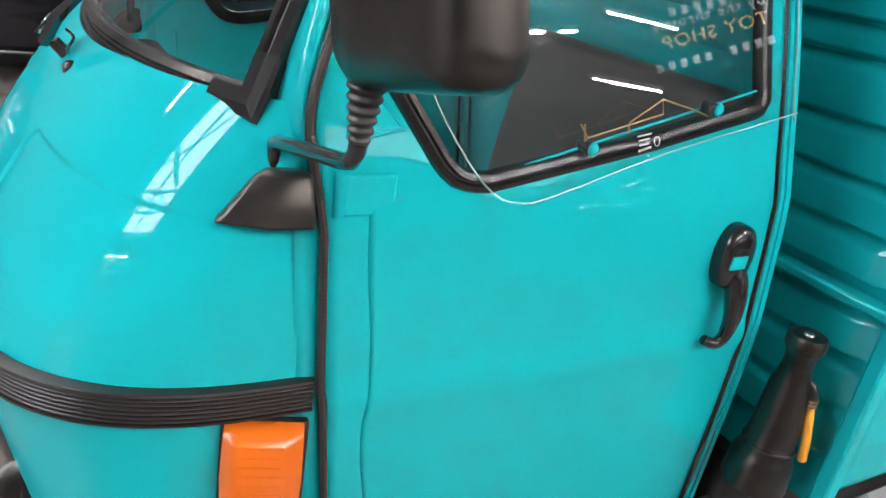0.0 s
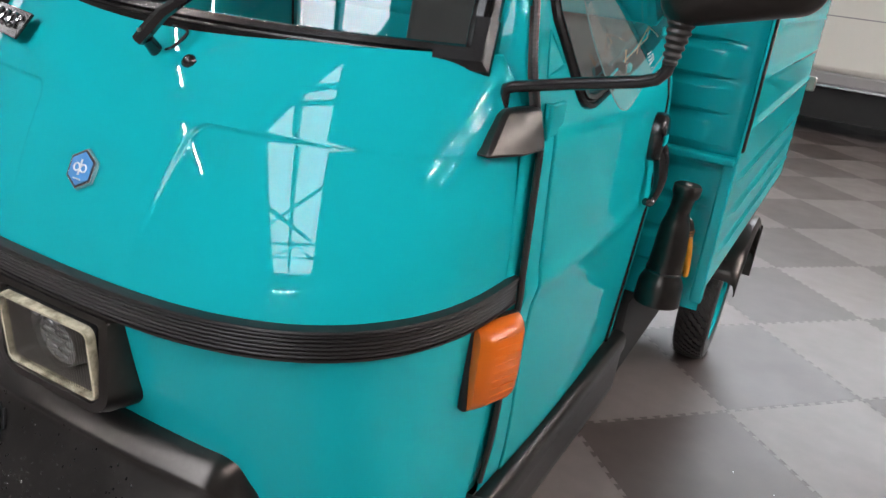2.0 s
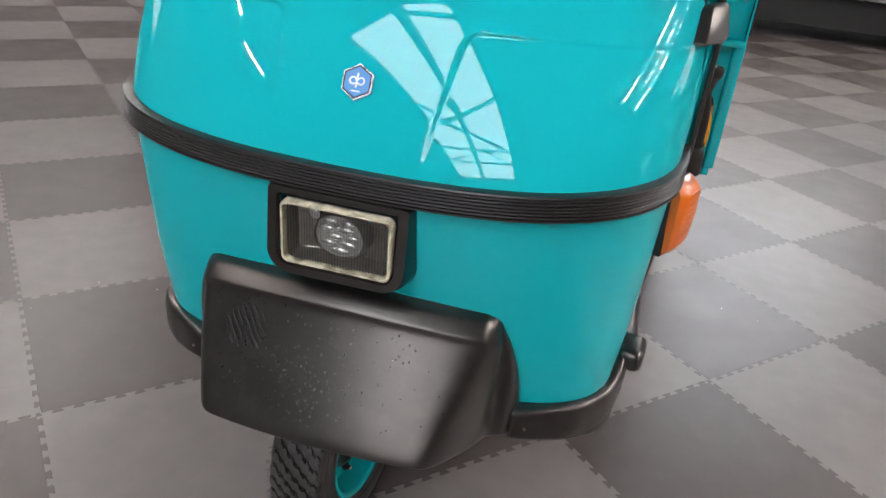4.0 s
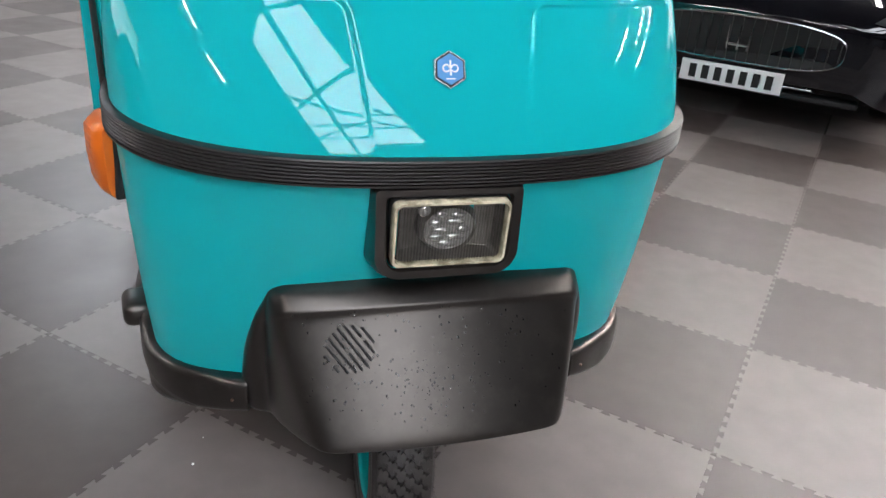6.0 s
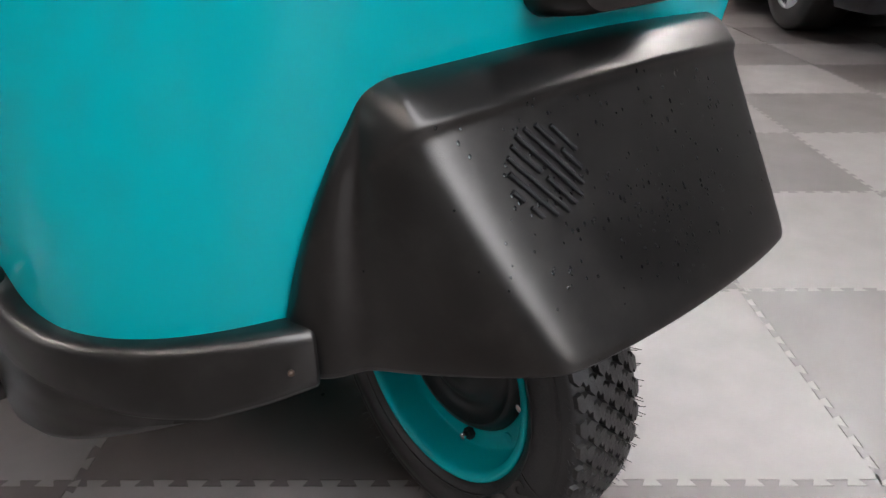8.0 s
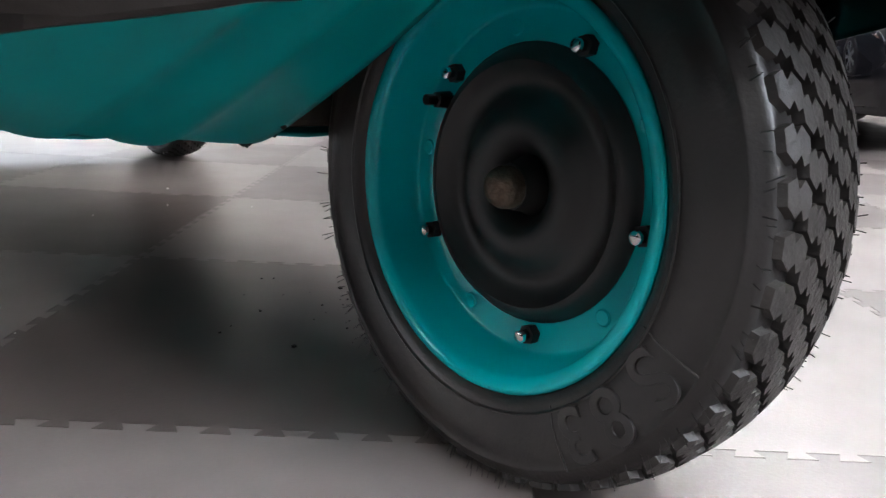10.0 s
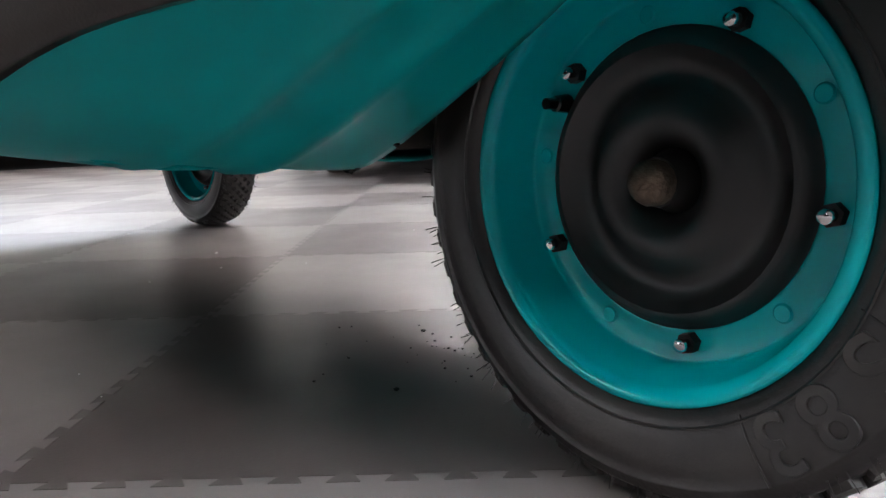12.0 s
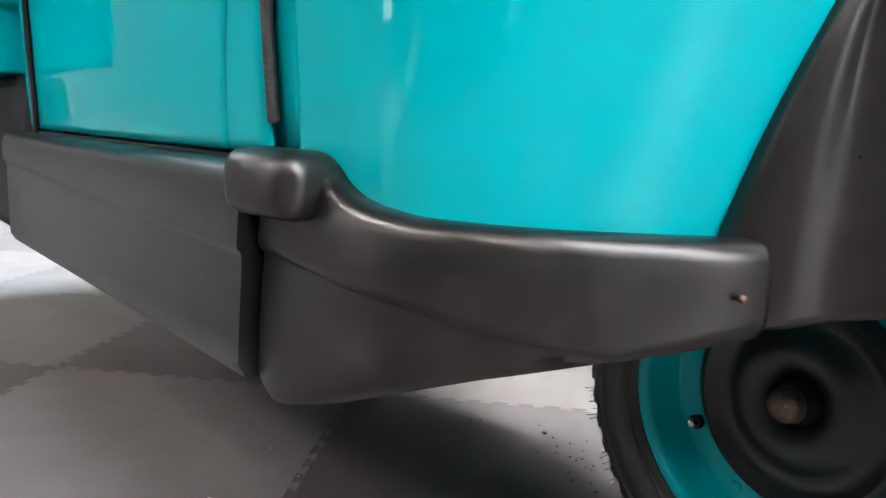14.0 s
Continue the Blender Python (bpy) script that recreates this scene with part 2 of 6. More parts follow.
def smooth_path(points, n=8):
    """Catmull-Rom through the points."""
    p = [Vector(v) for v in points]
    p = [p[0] * 2 - p[1], *p, p[-1] * 2 - p[-2]]
    out = []
    for i in range(1, len(p) - 2):
        for k in range(n):
            t = k / n
            out.append(0.5 * (2 * p[i] + (p[i + 1] - p[i - 1]) * t + (2 * p[i - 1] - 5 * p[i] + 4 * p[i + 1] - p[i + 2]) * t * t
                              + (3 * p[i] - p[i - 1] - 3 * p[i + 1] + p[i + 2]) * t ** 3))
    return out + [p[-2]]


def lerp(a, b, t):
    return a + (b - a) * t


def table(rows, v):
    """Linear look-up in rows of (key, value)."""
    return float(np.interp(v, [r[0] for r in rows], [r[1] for r in rows]))


def fair(rows, v, degree=3):
    """Smooth look-up: a low polynomial through rows of (key, value)."""
    return float(np.polyval(np.polyfit([r[0] for r in rows], [r[1] for r in rows], degree), v))


def soft(e0, e1, v):
    t = min(1, max(0, (v - e0) / (e1 - e0)))
    return t * t * (3 - 2 * t)


# ---- the room ----
TILE, TURN, OU, OV, PARITY = 0.504, 45.5, 0.383, 0.396, 1
floor = tagged(new("floor", finish(box(3.5, -1.5, -0.056, 30, 38, 0.1), "floor", mat("dusty_slab", (0.055, 0.050, 0.047), 0.8, vary=0.2, vary_scale=20.0))), "grey concrete slab under the interlocking tiles", "floor", kind="structure")


def wall(name, cx, cy, cz, sx, sy, sz, label, category="wall", material=WALL):
    return tagged(new(name, finish(box(cx, cy, cz, sx, sy, sz), name, material, smooth=False)), label, category, kind="structure")


wall("wall_north", 3.5, 12.1, 2.3, 22.2, 0.2, 5.0, "grey painted block wall of the showroom")
wall("wall_south", 3.5, -15.1, 2.3, 22.2, 0.2, 5.0, "grey painted block wall of the showroom")


def glazed_wall(name, title, x, out, y0, y1):
    """A side wall with an unseen window from y0 to y1, added for its light; out tells which way is outside."""
    for ya, yb, z0, z1 in ((-15.0, y0, -0.2, 4.8), (y1, 12.0, -0.2, 4.8), (y0, y1, -0.2, 0.9), (y0, y1, 2.9, 4.8)):
        wall(name, x, (ya + yb) / 2, (z0 + z1) / 2, 0.2, yb - ya, z1 - z0, "grey painted block wall of the showroom")
    window = tagged(new(title, finish(box(x + 0.06 * out, (y0 + y1) / 2, 1.9, 0.02, y1 - y0, 2.0), "window", FILL_DAYLIGHT, smooth=False)), "unseen wide window added to throw daylight on the floor and doors", "window", kind="structure")
    for k in range(5):
        part("mullion", box(x + 0.02 * out, lerp(y0 + 0.03, y1 - 0.03, k / 4), 1.9, 0.06, 0.06, 1.88), WHITE, window, smooth=False)
    for z in (0.93, 2.87):
        part("window_frame", box(x + 0.02 * out, (y0 + y1) / 2, z, 0.06, y1 - y0, 0.06), WHITE, window, smooth=False)


# both windows are added light: east for the floor's sheen, west for door and floor
glazed_wall("wall_east", "window_3", 14.6, 1, 2.0, 9.5)
glazed_wall("wall_west", "window_4", -7.6, -1, 2.5, 9.5)
CEIL = 4.6
# roof with openings for the roof lights: (x0, x1, y0, y1)
# the second opening is unseen, added to brighten the floor behind the vehicle
ROOF_LIGHTS = [(-3.0, 1.0, -13.2, -0.9), (-1.0, 6.2, 8.2, 11.7)]
bm = bmesh.new()
xs = sorted({-7.5, 14.5, *(v for r in ROOF_LIGHTS for v in r[:2])})
ys = sorted({-15.0, 12.0, *(v for r in ROOF_LIGHTS for v in r[2:])})
for xa, xb in zip(xs, xs[1:]):
    for ya, yb in zip(ys, ys[1:]):
        mx, my = (xa + xb) / 2, (ya + yb) / 2
        if not any(r[0] < mx < r[1] and r[2] < my < r[3] for r in ROOF_LIGHTS):
            box(mx, my, CEIL + 0.05, xb - xa, yb - ya, 0.1, bm)
tagged(new("ceiling", finish(bm, "ceiling", ROOF, smooth=False)), "dark grey profiled sheet roof of the showroom", "ceiling", kind="structure")
for i, (xa, xb, ya, yb) in enumerate(ROOF_LIGHTS):
    pane = tagged(new(f"window_{i + 1}", finish(box((xa + xb) / 2, (ya + yb) / 2, CEIL + 0.14, xb - xa + 0.1, yb - ya + 0.1, 0.02), "window", SKY_PANEL, smooth=False)),
                  "translucent roof light with daylight behind it", "roof light", kind="structure")


def truss(y):
    t = thing("roof_truss", "grey steel roof truss with slanting braces", "roof truss", (0, y, 0), 0, "trusses under the roof")
    part("chord", box(3.5, 0, CEIL - 0.10, 21.9, 0.09, 0.09), TRUSS, t, smooth=False)
    part("chord", box(3.5, 0, CEIL - 0.75, 21.9, 0.07, 0.07), TRUSS, t, smooth=False)
    for k in range(18):
        x = -7.0 + 1.2 * k
        up = k % 2
        part("brace", tube([(x, 0, CEIL - (0.12 if up else 0.74)), (x + 1.2, 0, CEIL - (0.74 if up else 0.12))], 0.045, 6), TRUSS, t)
    return t


for y in (-13.2, -7.8, -1.3, 3.6, 9.1):
    truss(y)


def prism(points, z, h):
    """A flat sheet with upright edges over a polygon."""
    b = bmesh.new()
    lo = [b.verts.new((x, y, z)) for x, y in points]
    hi = [b.verts.new((x, y, z + h)) for x, y in points]
    b.faces.new(lo[::-1])
    b.faces.new(hi)
    n = len(points)
    for i in range(n):
        b.faces.new((lo[i], lo[(i + 1) % n], hi[(i + 1) % n], hi[i]))
    bmesh.ops.recalc_face_normals(b, faces=b.faces)
    return b


# sheets that narrow the first roof light towards its near, slanting end
for pts in ([(-3.0, -13.2), (-2.45, -2.6), (-1.0, -0.9), (-3.0, -0.9)], [(1.0, -13.2), (1.0, -0.9), (-1.0, -0.9), (-0.75, -2.6)]):
    tagged(new("roof_sheet", finish(prism(pts, CEIL, 0.1), "roof_sheet", ROOF, smooth=False)), "dark grey roof sheet beside the roof light", "roof sheet", kind="structure")
tagged(new("glazing_bar", finish(tube([(-1.62, -1.4, CEIL + 0.04), (-1.45, -13.2, CEIL + 0.04)], 0.09, 4), "glazing_bar", TRUSS, smooth=False)), "grey steel glazing bar across the roof light", "glazing bar", kind="structure")
for a, b in (((-0.5, -4.1), (-2.9, -6.6)), ((-2.9, -4.9), (-0.2, -7.6))):
    tagged(new("roof_brace", finish(tube([(*a, CEIL - 0.03), (*b, CEIL - 0.03)], 0.075, 8), "roof_brace", TRUSS)), "grey steel wind brace crossing under the roof light", "roof brace", kind="structure")


def batten(x, y, z, length, rz):
    b = thing("batten_light", "white fluorescent batten light with a bare tube", "ceiling light", (x, y, z), rz, "battens under the roof")
    part("housing", box(0, 0, 0.03, length, 0.07, 0.05), WHITE, b, bevel=0.005)
    part("tube", tube([(-length / 2 + 0.03, 0, -0.012), (length / 2 - 0.03, 0, -0.012)], 0.014, 10), TUBE_MAT, b, "glowing white tube")
    part("hanger", box(length / 3, 0, 0.05 + (CEIL - z - 0.05) / 2, 0.01, 0.01, CEIL - z - 0.06), TRUSS, b)
    part("hanger", box(-length / 3, 0, 0.05 + (CEIL - z - 0.05) / 2, 0.01, 0.01, CEIL - z - 0.06), TRUSS, b)
    return b


# the row at x = 6.3 is added only to brighten the door and floor
BATTENS = [(-3.65, -0.55, 4.3, 1.5, 76), (-4.40, -2.90, 4.3, 1.5, 80)] + [(5.1, y, 4.3, 1.5, 90) for y in (0.9, -0.9, -2.8)] + [(-4.6, y, 4.3, 1.55, 90) for y in (2.9, 4.5, 6.1, 7.7)] + [(5.1, y, 4.3, 1.5, 90) for y in (2.7, 4.5)] + [(7.4, y, 4.2, 1.5, 90) for y in (-2.8, -0.9, 0.9, 2.7)] + [(7.85, 5.9, 4.3, 1.5, 69)] + [(6.3, y, 4.25, 1.5, 90) for y in (-1.8, 0.0, 1.8, 3.6)]
BATTENS += [(-2.0, -14.2, 3.6, 1.5, 0), (-0.4, -14.2, 3.6, 1.5, 0)]
for b in BATTENS:
    batten(*b)
# the building stands turned against the vehicle
ROOM = pose(0, 0, 0, 0, 0, 11.0)
for ob in list(scene.objects):
    if ob.parent is None and ob.type != "CAMERA":
        ob.matrix_basis = ROOM @ ob.matrix_basis
floor.matrix_basis = Matrix()


# ---- the three-wheeler ----
ape = thing("three_wheeler", "turquoise three-wheeled light van with black plastic bumpers", "three-wheeler")
SEAM = 0.434   # where the nose ends at the doors


def outline(X, y0, D, p, z, n, y_end=SEAM, dz=0.0):
    """Half of the nose in plan, from the middle to the door, as a rounded curve."""
    th = math.acos(max(0.0, 1 - (y_end - y0) / D) ** (p / 2)) if y_end - y0 < D else math.pi / 2
    out = []
    for k in range(n + 1):
        w = th * k / n
        s, c = math.sin(w) ** (2 / p), math.cos(w) ** (2 / p)
        out.append(Vector((X * s, y0 + D * (1 - c), z + dz * s * s)))
    return out


def resample(pts, n):
    d = [0.0]
    for a, b in zip(pts, pts[1:]):
        d.append(d[-1] + (b - a).length)
    want = np.linspace(0, d[-1], n + 1)
    return [Vector([np.interp(w, d, [p[c] for p in pts]) for c in range(3)]) for w in want]


def rolled(half):
    """The same line with its rear end rolled inwards behind the door seal."""
    e, d = half[-1], (half[-1] - half[-2]).normalized()
    return half[:-1] + [e + d * a + Vector((-b, 0, 0)) for a, b in ((-0.0080, 0.0), (-0.0045, 0.0008), (-0.0020, 0.0035), (-0.0005, 0.0110))]


def both(half):
    return [Vector((-p.x, p.y, p.z)) for p in half[:0:-1]] + list(half)


# upper nose: heights with the middle's y, the half width, the plan's roundness
UP_Y = [(0.735, 0.132), (0.752, 0.138), (0.80, 0.153), (0.857, 0.1775), (0.90, 0.202), (0.93, 0.2195), (0.96, 0.240), (0.99, 0.2635), (1.03, 0.298)]
UP_X = [(0.735, 0.441), (0.80, 0.442), (0.90, 0.439), (0.97, 0.434), (1.03, 0.425)]
UP_P = [(0.735, 3.1), (0.85, 2.88), (0.93, 2.58), (0.98, 2.34), (1.03, 2.08)]


def nose(z, n=190):
    y0 = fair(UP_Y, z)
    half = resample(outline(fair(UP_X, z), y0, 0.472 - y0, fair(UP_P, z), z, 240, dz=0.018), n)
    for q in half:
        # pressed panels: a step below a level line and outside a slanting one
        top = 0.931 + 0.010 * q.x
        side = lerp(0.103, 0.127, (q.z - 0.775) / 0.155)
        a = top - q.z
        b = (q.x - side) * 0.985
        r = 0.02
        d = min(a, b) if not (a < r and b < r) else r - math.hypot(r - a, r - b)
        depth = 0.0045 * soft(-0.0025, 0.003, d) * max(0.0, 1 - max(0.0, a) / 0.185) * max(0.0, 1 - max(0.0, q.x - 0.13) / 0.36)
        q.y += depth
        # rolled edge over the strip
        q.y += 0.006 * soft(0.752, 0.742, q.z)
    return both(rolled(half))


zs = [0.738 + 0.286 * k / 130 for k in range(131)]
part("bonnet_panel", grid([nose(z) for z in zs]), PAINT, ape, "glossy turquoise pressed-steel nose panel", thick=0.003)

# lower nose
LO_Y = [(0.25, 0.262), (0.36, 0.226), (0.45, 0.200), (0.60, 0.158), (0.72, 0.131), (0.745, 0.131)]
LO_X = [(0.25, 0.405), (0.36, 0.417), (0.50, 0.427), (0.72, 0.441), (0.745, 0.441)]
LO_P = [(0.25, 3.6), (0.36, 3.6), (0.72, 3.1), (0.745, 3.1)]


def low_nose(z, n=60):
    y0 = fair(LO_Y, z)
    D = lerp(0.24, 0.338, soft(0.30, 0.72, z))
    y_end = table([(0.25, 0.468), (0.41, 0.469), (0.49, 0.471), (0.60, 0.457), (0.745, SEAM)], z)
    return both(rolled(resample(outline(fair(LO_X, z, 2), y0, D, fair(LO_P, z), z, 120, y_end, dz=0.014 * soft(0.6, 0.72, z)), n)))


apron = [low_nose(0.27 + 0.47 * k / 24) for k in range(25)]
part("apron_panel", grid(apron, keep=lambda i, j: (abs(apron[i][j].x) > 0.2 and apron[i][j].z > 0.315) or apron[i][j].z > 0.46), PAINT, ape, "glossy turquoise front apron panel", thick=0.003)

# ribbed strip round the nose
rows = []
cut = [(-0.004, -0.003), (0.009, -0.003)] + [(0.0118, -0.0018), (0.0120, 0.0008)] + [(0.0076 + 0.0038 * abs(math.sin(math.pi * k / 8)) ** 0.7, 0.0015 + 0.0285 * k / 48) for k in range(49)] + [(0.0118, 0.0312), (0.0108, 0.0338)] + [(0.008, 0.0345), (-0.004, 0.0345)]
base = both(resample(outline(0.441, 0.131, 0.341, 3.12, 0.0, 80, 0.4445, dz=0.021), 90))
for off, up in cut:
    row = []
    for k, q in enumerate(base):
        a, b = base[max(0, k - 1)], base[min(len(base) - 1, k + 1)]
        t = (b - a).normalized()
        nrm = Vector((t.y, -t.x, 0)).normalized()
        row.append(q + nrm * off + Vector((0, 0, 0.7175 + up)))
    rows.append(row)
strip = grid(rows)
for end in (0, -1):
    f = [r[end] for r in rows]
    vs = [strip.verts.new(p) for p in f]
    strip.faces.new(vs if end else vs[::-1])
part("trim_strip", strip, STRIP_RUBBER, ape, "black ribbed rubber trim strip", sharp=0.4)

# badge: a blue six-sided shield with a pale rim
badge_m = Matrix.Translation((0.0, 0.1755, 0.856)) @ Euler((radians(90 - 25), 0, 0)).to_matrix().to_4x4()


def hexagon(w, h, th, z0, m):
    b = bmesh.new()
    pts = [(0, h), (w, h * 0.5), (w, -h * 0.5), (0, -h), (-w, -h * 0.5), (-w, h * 0.5)]
    lo = [b.verts.new(m @ Vector((x, y, z0))) for x, y in pts]
    hi = [b.verts.new(m @ Vector((x * 0.95, y * 0.95, z0 + th))) for x, y in pts]
    b.faces.new(hi[::-1])
    for k in range(6):
        b.faces.new((lo[k], hi[k], hi[(k + 1) % 6], lo[(k + 1) % 6]))
    bmesh.ops.recalc_face_normals(b, faces=b.faces)
    return b


badge = part("badge", hexagon(0.0215, 0.0255, 0.004, 0.0, badge_m), SILVER, ape, "blue six-sided enamel badge", smooth=False)
part("field", hexagon(0.0192, 0.0228, 0.0008, 0.004, badge_m), MATT_BLACK, badge, smooth=False)
part("field", hexagon(0.0172, 0.0205, 0.0008, 0.0048, badge_m), BLUE, badge, smooth=False)
bm = tube([badge_m @ Vector(v) for v in ((0, -0.008, 0.0058), (0, 0.011, 0.0058))], 0.0012, 6)
tube([badge_m @ Vector((0.001 + 0.0045 + 0.0045 * math.cos(a), 0.001 + 0.0045 * math.sin(a), 0.0058)) for a in np.linspace(-2.6, 3.0, 14)], 0.0011, 6, bm)
tube([badge_m @ Vector((-0.001 - 0.0045 + 0.0045 * math.cos(a), 0.001 + 0.0045 * math.sin(a), 0.0058)) for a in np.linspace(0.1, 5.7, 14)], 0.0011, 6, bm)
tube([badge_m @ Vector(v) for v in ((-0.006, -0.0125, 0.0058), (0.006, -0.0125, 0.0058))], 0.0009, 6, bm)
part("emblem", bm, WHITE, badge, "white line emblem")

# name plate high on the right of the nose
plate_m = Matrix.Translation((-0.265, 0.272, 0.985)) @ Euler((radians(52), 0, radians(-17))).to_matrix().to_4x4()
plate = part("name_plate", box(0, 0, 0, 0.125, 0.040, 0.004, m=plate_m), GLOSS_BLACK, ape, "black name plate with chrome shapes", bevel=0.001)
bm = bmesh.new()
for k in range(3):
    tube([plate_m @ Vector((-0.042 + 0.03 * k + 0.009 * math.cos(a), 0.002 + 0.010 * math.sin(a), 0.003)) for a in np.linspace(0, 5.6, 12)], 0.0022, 6, bm)
box(-0.028, -0.012, 0.003, 0.005, 0.012, 0.002, bm, plate_m)
for k in range(2):
    tube([plate_m @ Vector((0.043 + 0.007 * math.cos(a), 0.002 + 0.009 * math.sin(a), 0.003)) for a in np.linspace(0.4 + k, 4 + k, 8)], 0.0018, 6, bm)
part("lettering", bm, CHROME, plate)

# windscreen with its rubber, pillars


def screen(v, n=40):
    z = lerp(1.025, 1.45, v)
    y0, X, ye = lerp(0.300, 0.50, v), lerp(0.381, 0.350, v), lerp(0.388, 0.548, v)
    half = []
    for k in range(n + 1):
        s = k / n
        x = X * s
        half.append(Vector((x, y0 + (ye - y0) * s ** 2.1, z + 0.006 * s * s)))
    return both(half)


wsg = part("windscreen", grid([screen(0.02 + 0.96 * k / 10) for k in range(11)]), SCREEN_GLASS, ape, "clear curved windscreen")
wsg.visible_shadow = False
ring = screen(0.0) + [screen(v)[-1] for v in np.linspace(0.05, 0.95, 12)] + screen(1.0)[::-1] + [screen(v)[0] for v in np.linspace(0.95, 0.05, 12)]


def gasket(points, normal, w, t, bm=None):
    """A flattened rubber section laid round a closed line."""
    bm = bm or bmesh.new()
    prof = [(-w, -t * 0.6), (-w, t * 0.25), (-w * 0.75, t * 0.8), (-w * 0.25, t), (-w * 0.08, t * 0.62), (w * 0.08, t * 0.62), (w * 0.3, t * 1.05), (w * 0.8, t * 0.8), (w, t * 0.25), (w, -t * 0.6)]
    n = len(points)
    rings = []
    for i, p in enumerate(points):
        a, b = points[i - 1], points[(i + 1) % n]
        d = (b - a).normalized()
        nn = normal(p)
        nn = (nn - d * nn.dot(d)).normalized()
        s = d.cross(nn)
        rings.append([bm.verts.new(p + s * u + nn * v) for u, v in prof])
    m = len(prof)
    for i in range(n):
        for k in range(m):
            bm.faces.new((rings[i][k], rings[i][(k + 1) % m], rings[(i + 1) % n][(k + 1) % m], rings[(i + 1) % n][k]))
    bmesh.ops.recalc_face_normals(bm, faces=bm.faces)
    return bm


part("windscreen_gasket", gasket(ring, lambda p: Vector((p.x * 1.35, -0.85, 0.42)), 0.016, 0.011), RUBBER, ape, "black rubber windscreen seal", sharp=0.5)

def door_x_at(z):
    return 0.453 - (0.17 * (z - 0.94) + 0.25 * (z - 0.94) ** 2 if z > 0.94 else 0)


def front_at(z):
    return table([(0.93, 0.436), (0.985, 0.426), (1.02, 0.420), (1.04, 0.4205), (1.06, 0.425), (1.09, 0.4345), (1.13, 0.448), (1.45, 0.56)], z)


for s in (1, -1):
    # moulded corner piece of the seal: a mitred angle block
    flipx = lambda p: Vector((s * p.x, p.y, p.z))
    edge = [flipx(p) for p in screen(0.0)]
    corner = edge[-1]
    dl, du = (corner - edge[-7]).normalized(), (flipx(screen(0.12)[-1]) - corner).normalized()
    face = Vector((s * 0.51, -0.85, 0.42)).normalized()
    sl, su = dl.cross(face).normalized(), du.cross(face).normalized()
    sl, su = (v if v.dot(dl - du) > 0 else -v for v in (sl, su))
    mitre = (sl + su) / (1 + sl.dot(su))
    sect = [(-0.0120, -0.006), (-0.0120, 0.0085), (-0.0100, 0.0118), (0.0045, 0.0135), (0.0145, 0.0105), (0.0172, 0.0065), (0.0172, -0.0120)]
    at = [(corner - dl * 0.050, sl), (corner, mitre), (corner + du * 0.044, su)]
    bm = grid([[p + d * u + face * v for u, v in sect] for p, d in at])
    for p, d in (at[0], at[2]):
        bm.faces.new([bm.verts.new(p + d * u + face * v) for u, v in sect])
    bmesh.ops.remove_doubles(bm, verts=bm.verts, dist=0.00005)
    bmesh.ops.recalc_face_normals(bm, faces=bm.faces)
    part("gasket_corner", bm, RUBBER, ape, "moulded black rubber corner", sharp=0.35)
    # pillar skin between screen and door
    rows = []
    for k in range(13):
        v = k / 12
        q = screen(v)[-1]
        a = Vector((s * (q.x + 0.0), q.y + 0.004, q.z - 0.012 * (1 - v)))
        zb = lerp(0.985, 1.45, v)
        b = Vector((s * (door_x_at(zb) - 0.004), front_at(zb) - 0.004, zb))
        row = []
        for j in range(9):
            w = j / 8
            p = lerp(a, b, w)
            p += Vector((s * 0.7, -0.55, 0.1)) * (0.012 * math.sin(math.pi * w) * min(1.0, v * 5) - 0.006 * (1 - min(1.0, v * 8)))
            row.append(p)
        rows.append(row)
    part("windscreen_pillar", grid(rows, flip=s < 0), PAINT, ape, thick=0.003)
roof_rows = []
for k in range(9):
    v = k / 8
    y = lerp(0.49, 1.12, v)
    roof_rows.append([Vector((x, y + (0.06 * (x / 0.4) ** 2 if k == 0 else 0), 1.46 + 0.045 * (1 - (x / 0.42) ** 4) * (0.6 + 0.4 * math.sin(math.pi * v)))) for x in np.linspace(-0.40, 0.40, 17)])
part("roof_panel", grid(roof_rows), PAINT, ape, "turquoise cab roof", thick=0.01)

# headlight, its surround
bm = bmesh.new()
rows = []
for k, (hw, z0, z1, y, r) in enumerate([(0.108, 0.716, 0.578, 0.165, 0.034), (0.105, 0.716, 0.582, 0.132, 0.036), (0.101, 0.714, 0.586, 0.118, 0.036), (0.088, 0.706, 0.598, 0.117, 0.024), (0.084, 0.703, 0.601, 0.122, 0.016)]):
    ring = []
    for a in range(0, 360, 10):
        ca, sa = math.cos(radians(a)), math.sin(radians(a))
        rr = 0.006 if sa > 0 else r
        cxx = (hw - rr) * (1 if ca > 0 else -1)
        cz = (z0 - rr) if sa > 0 else (z1 + rr)
        lean = 0.018 * (0.716 - cz) / 0.138
        ring.append(Vector((cxx + rr * ca, y - lean * 0.4, cz + rr * sa)))
    rows.append(ring)
part("headlight_surround", grid(rows, closed=True, flip=True), PLASTIC, ape, "black plastic headlight surround", sharp=0.6)


def rounded(hw, hh, r, n=6):
    pts = []
    for cx, cz, a0 in ((hw - r, hh - r, 0), (-(hw - r), hh - r, 90), (-(hw - r), -(hh - r), 180), (hw - r, -(hh - r), 270)):
        for k in range(n + 1):
            a = radians(a0 + 90 * k / n)
            pts.append((cx + r * math.cos(a), cz + r * math.sin(a)))
    return pts


hl_m = Matrix.Translation((0.002, 0.117, 0.6525)) @ Euler((radians(4), 0, 0)).to_matrix().to_4x4()


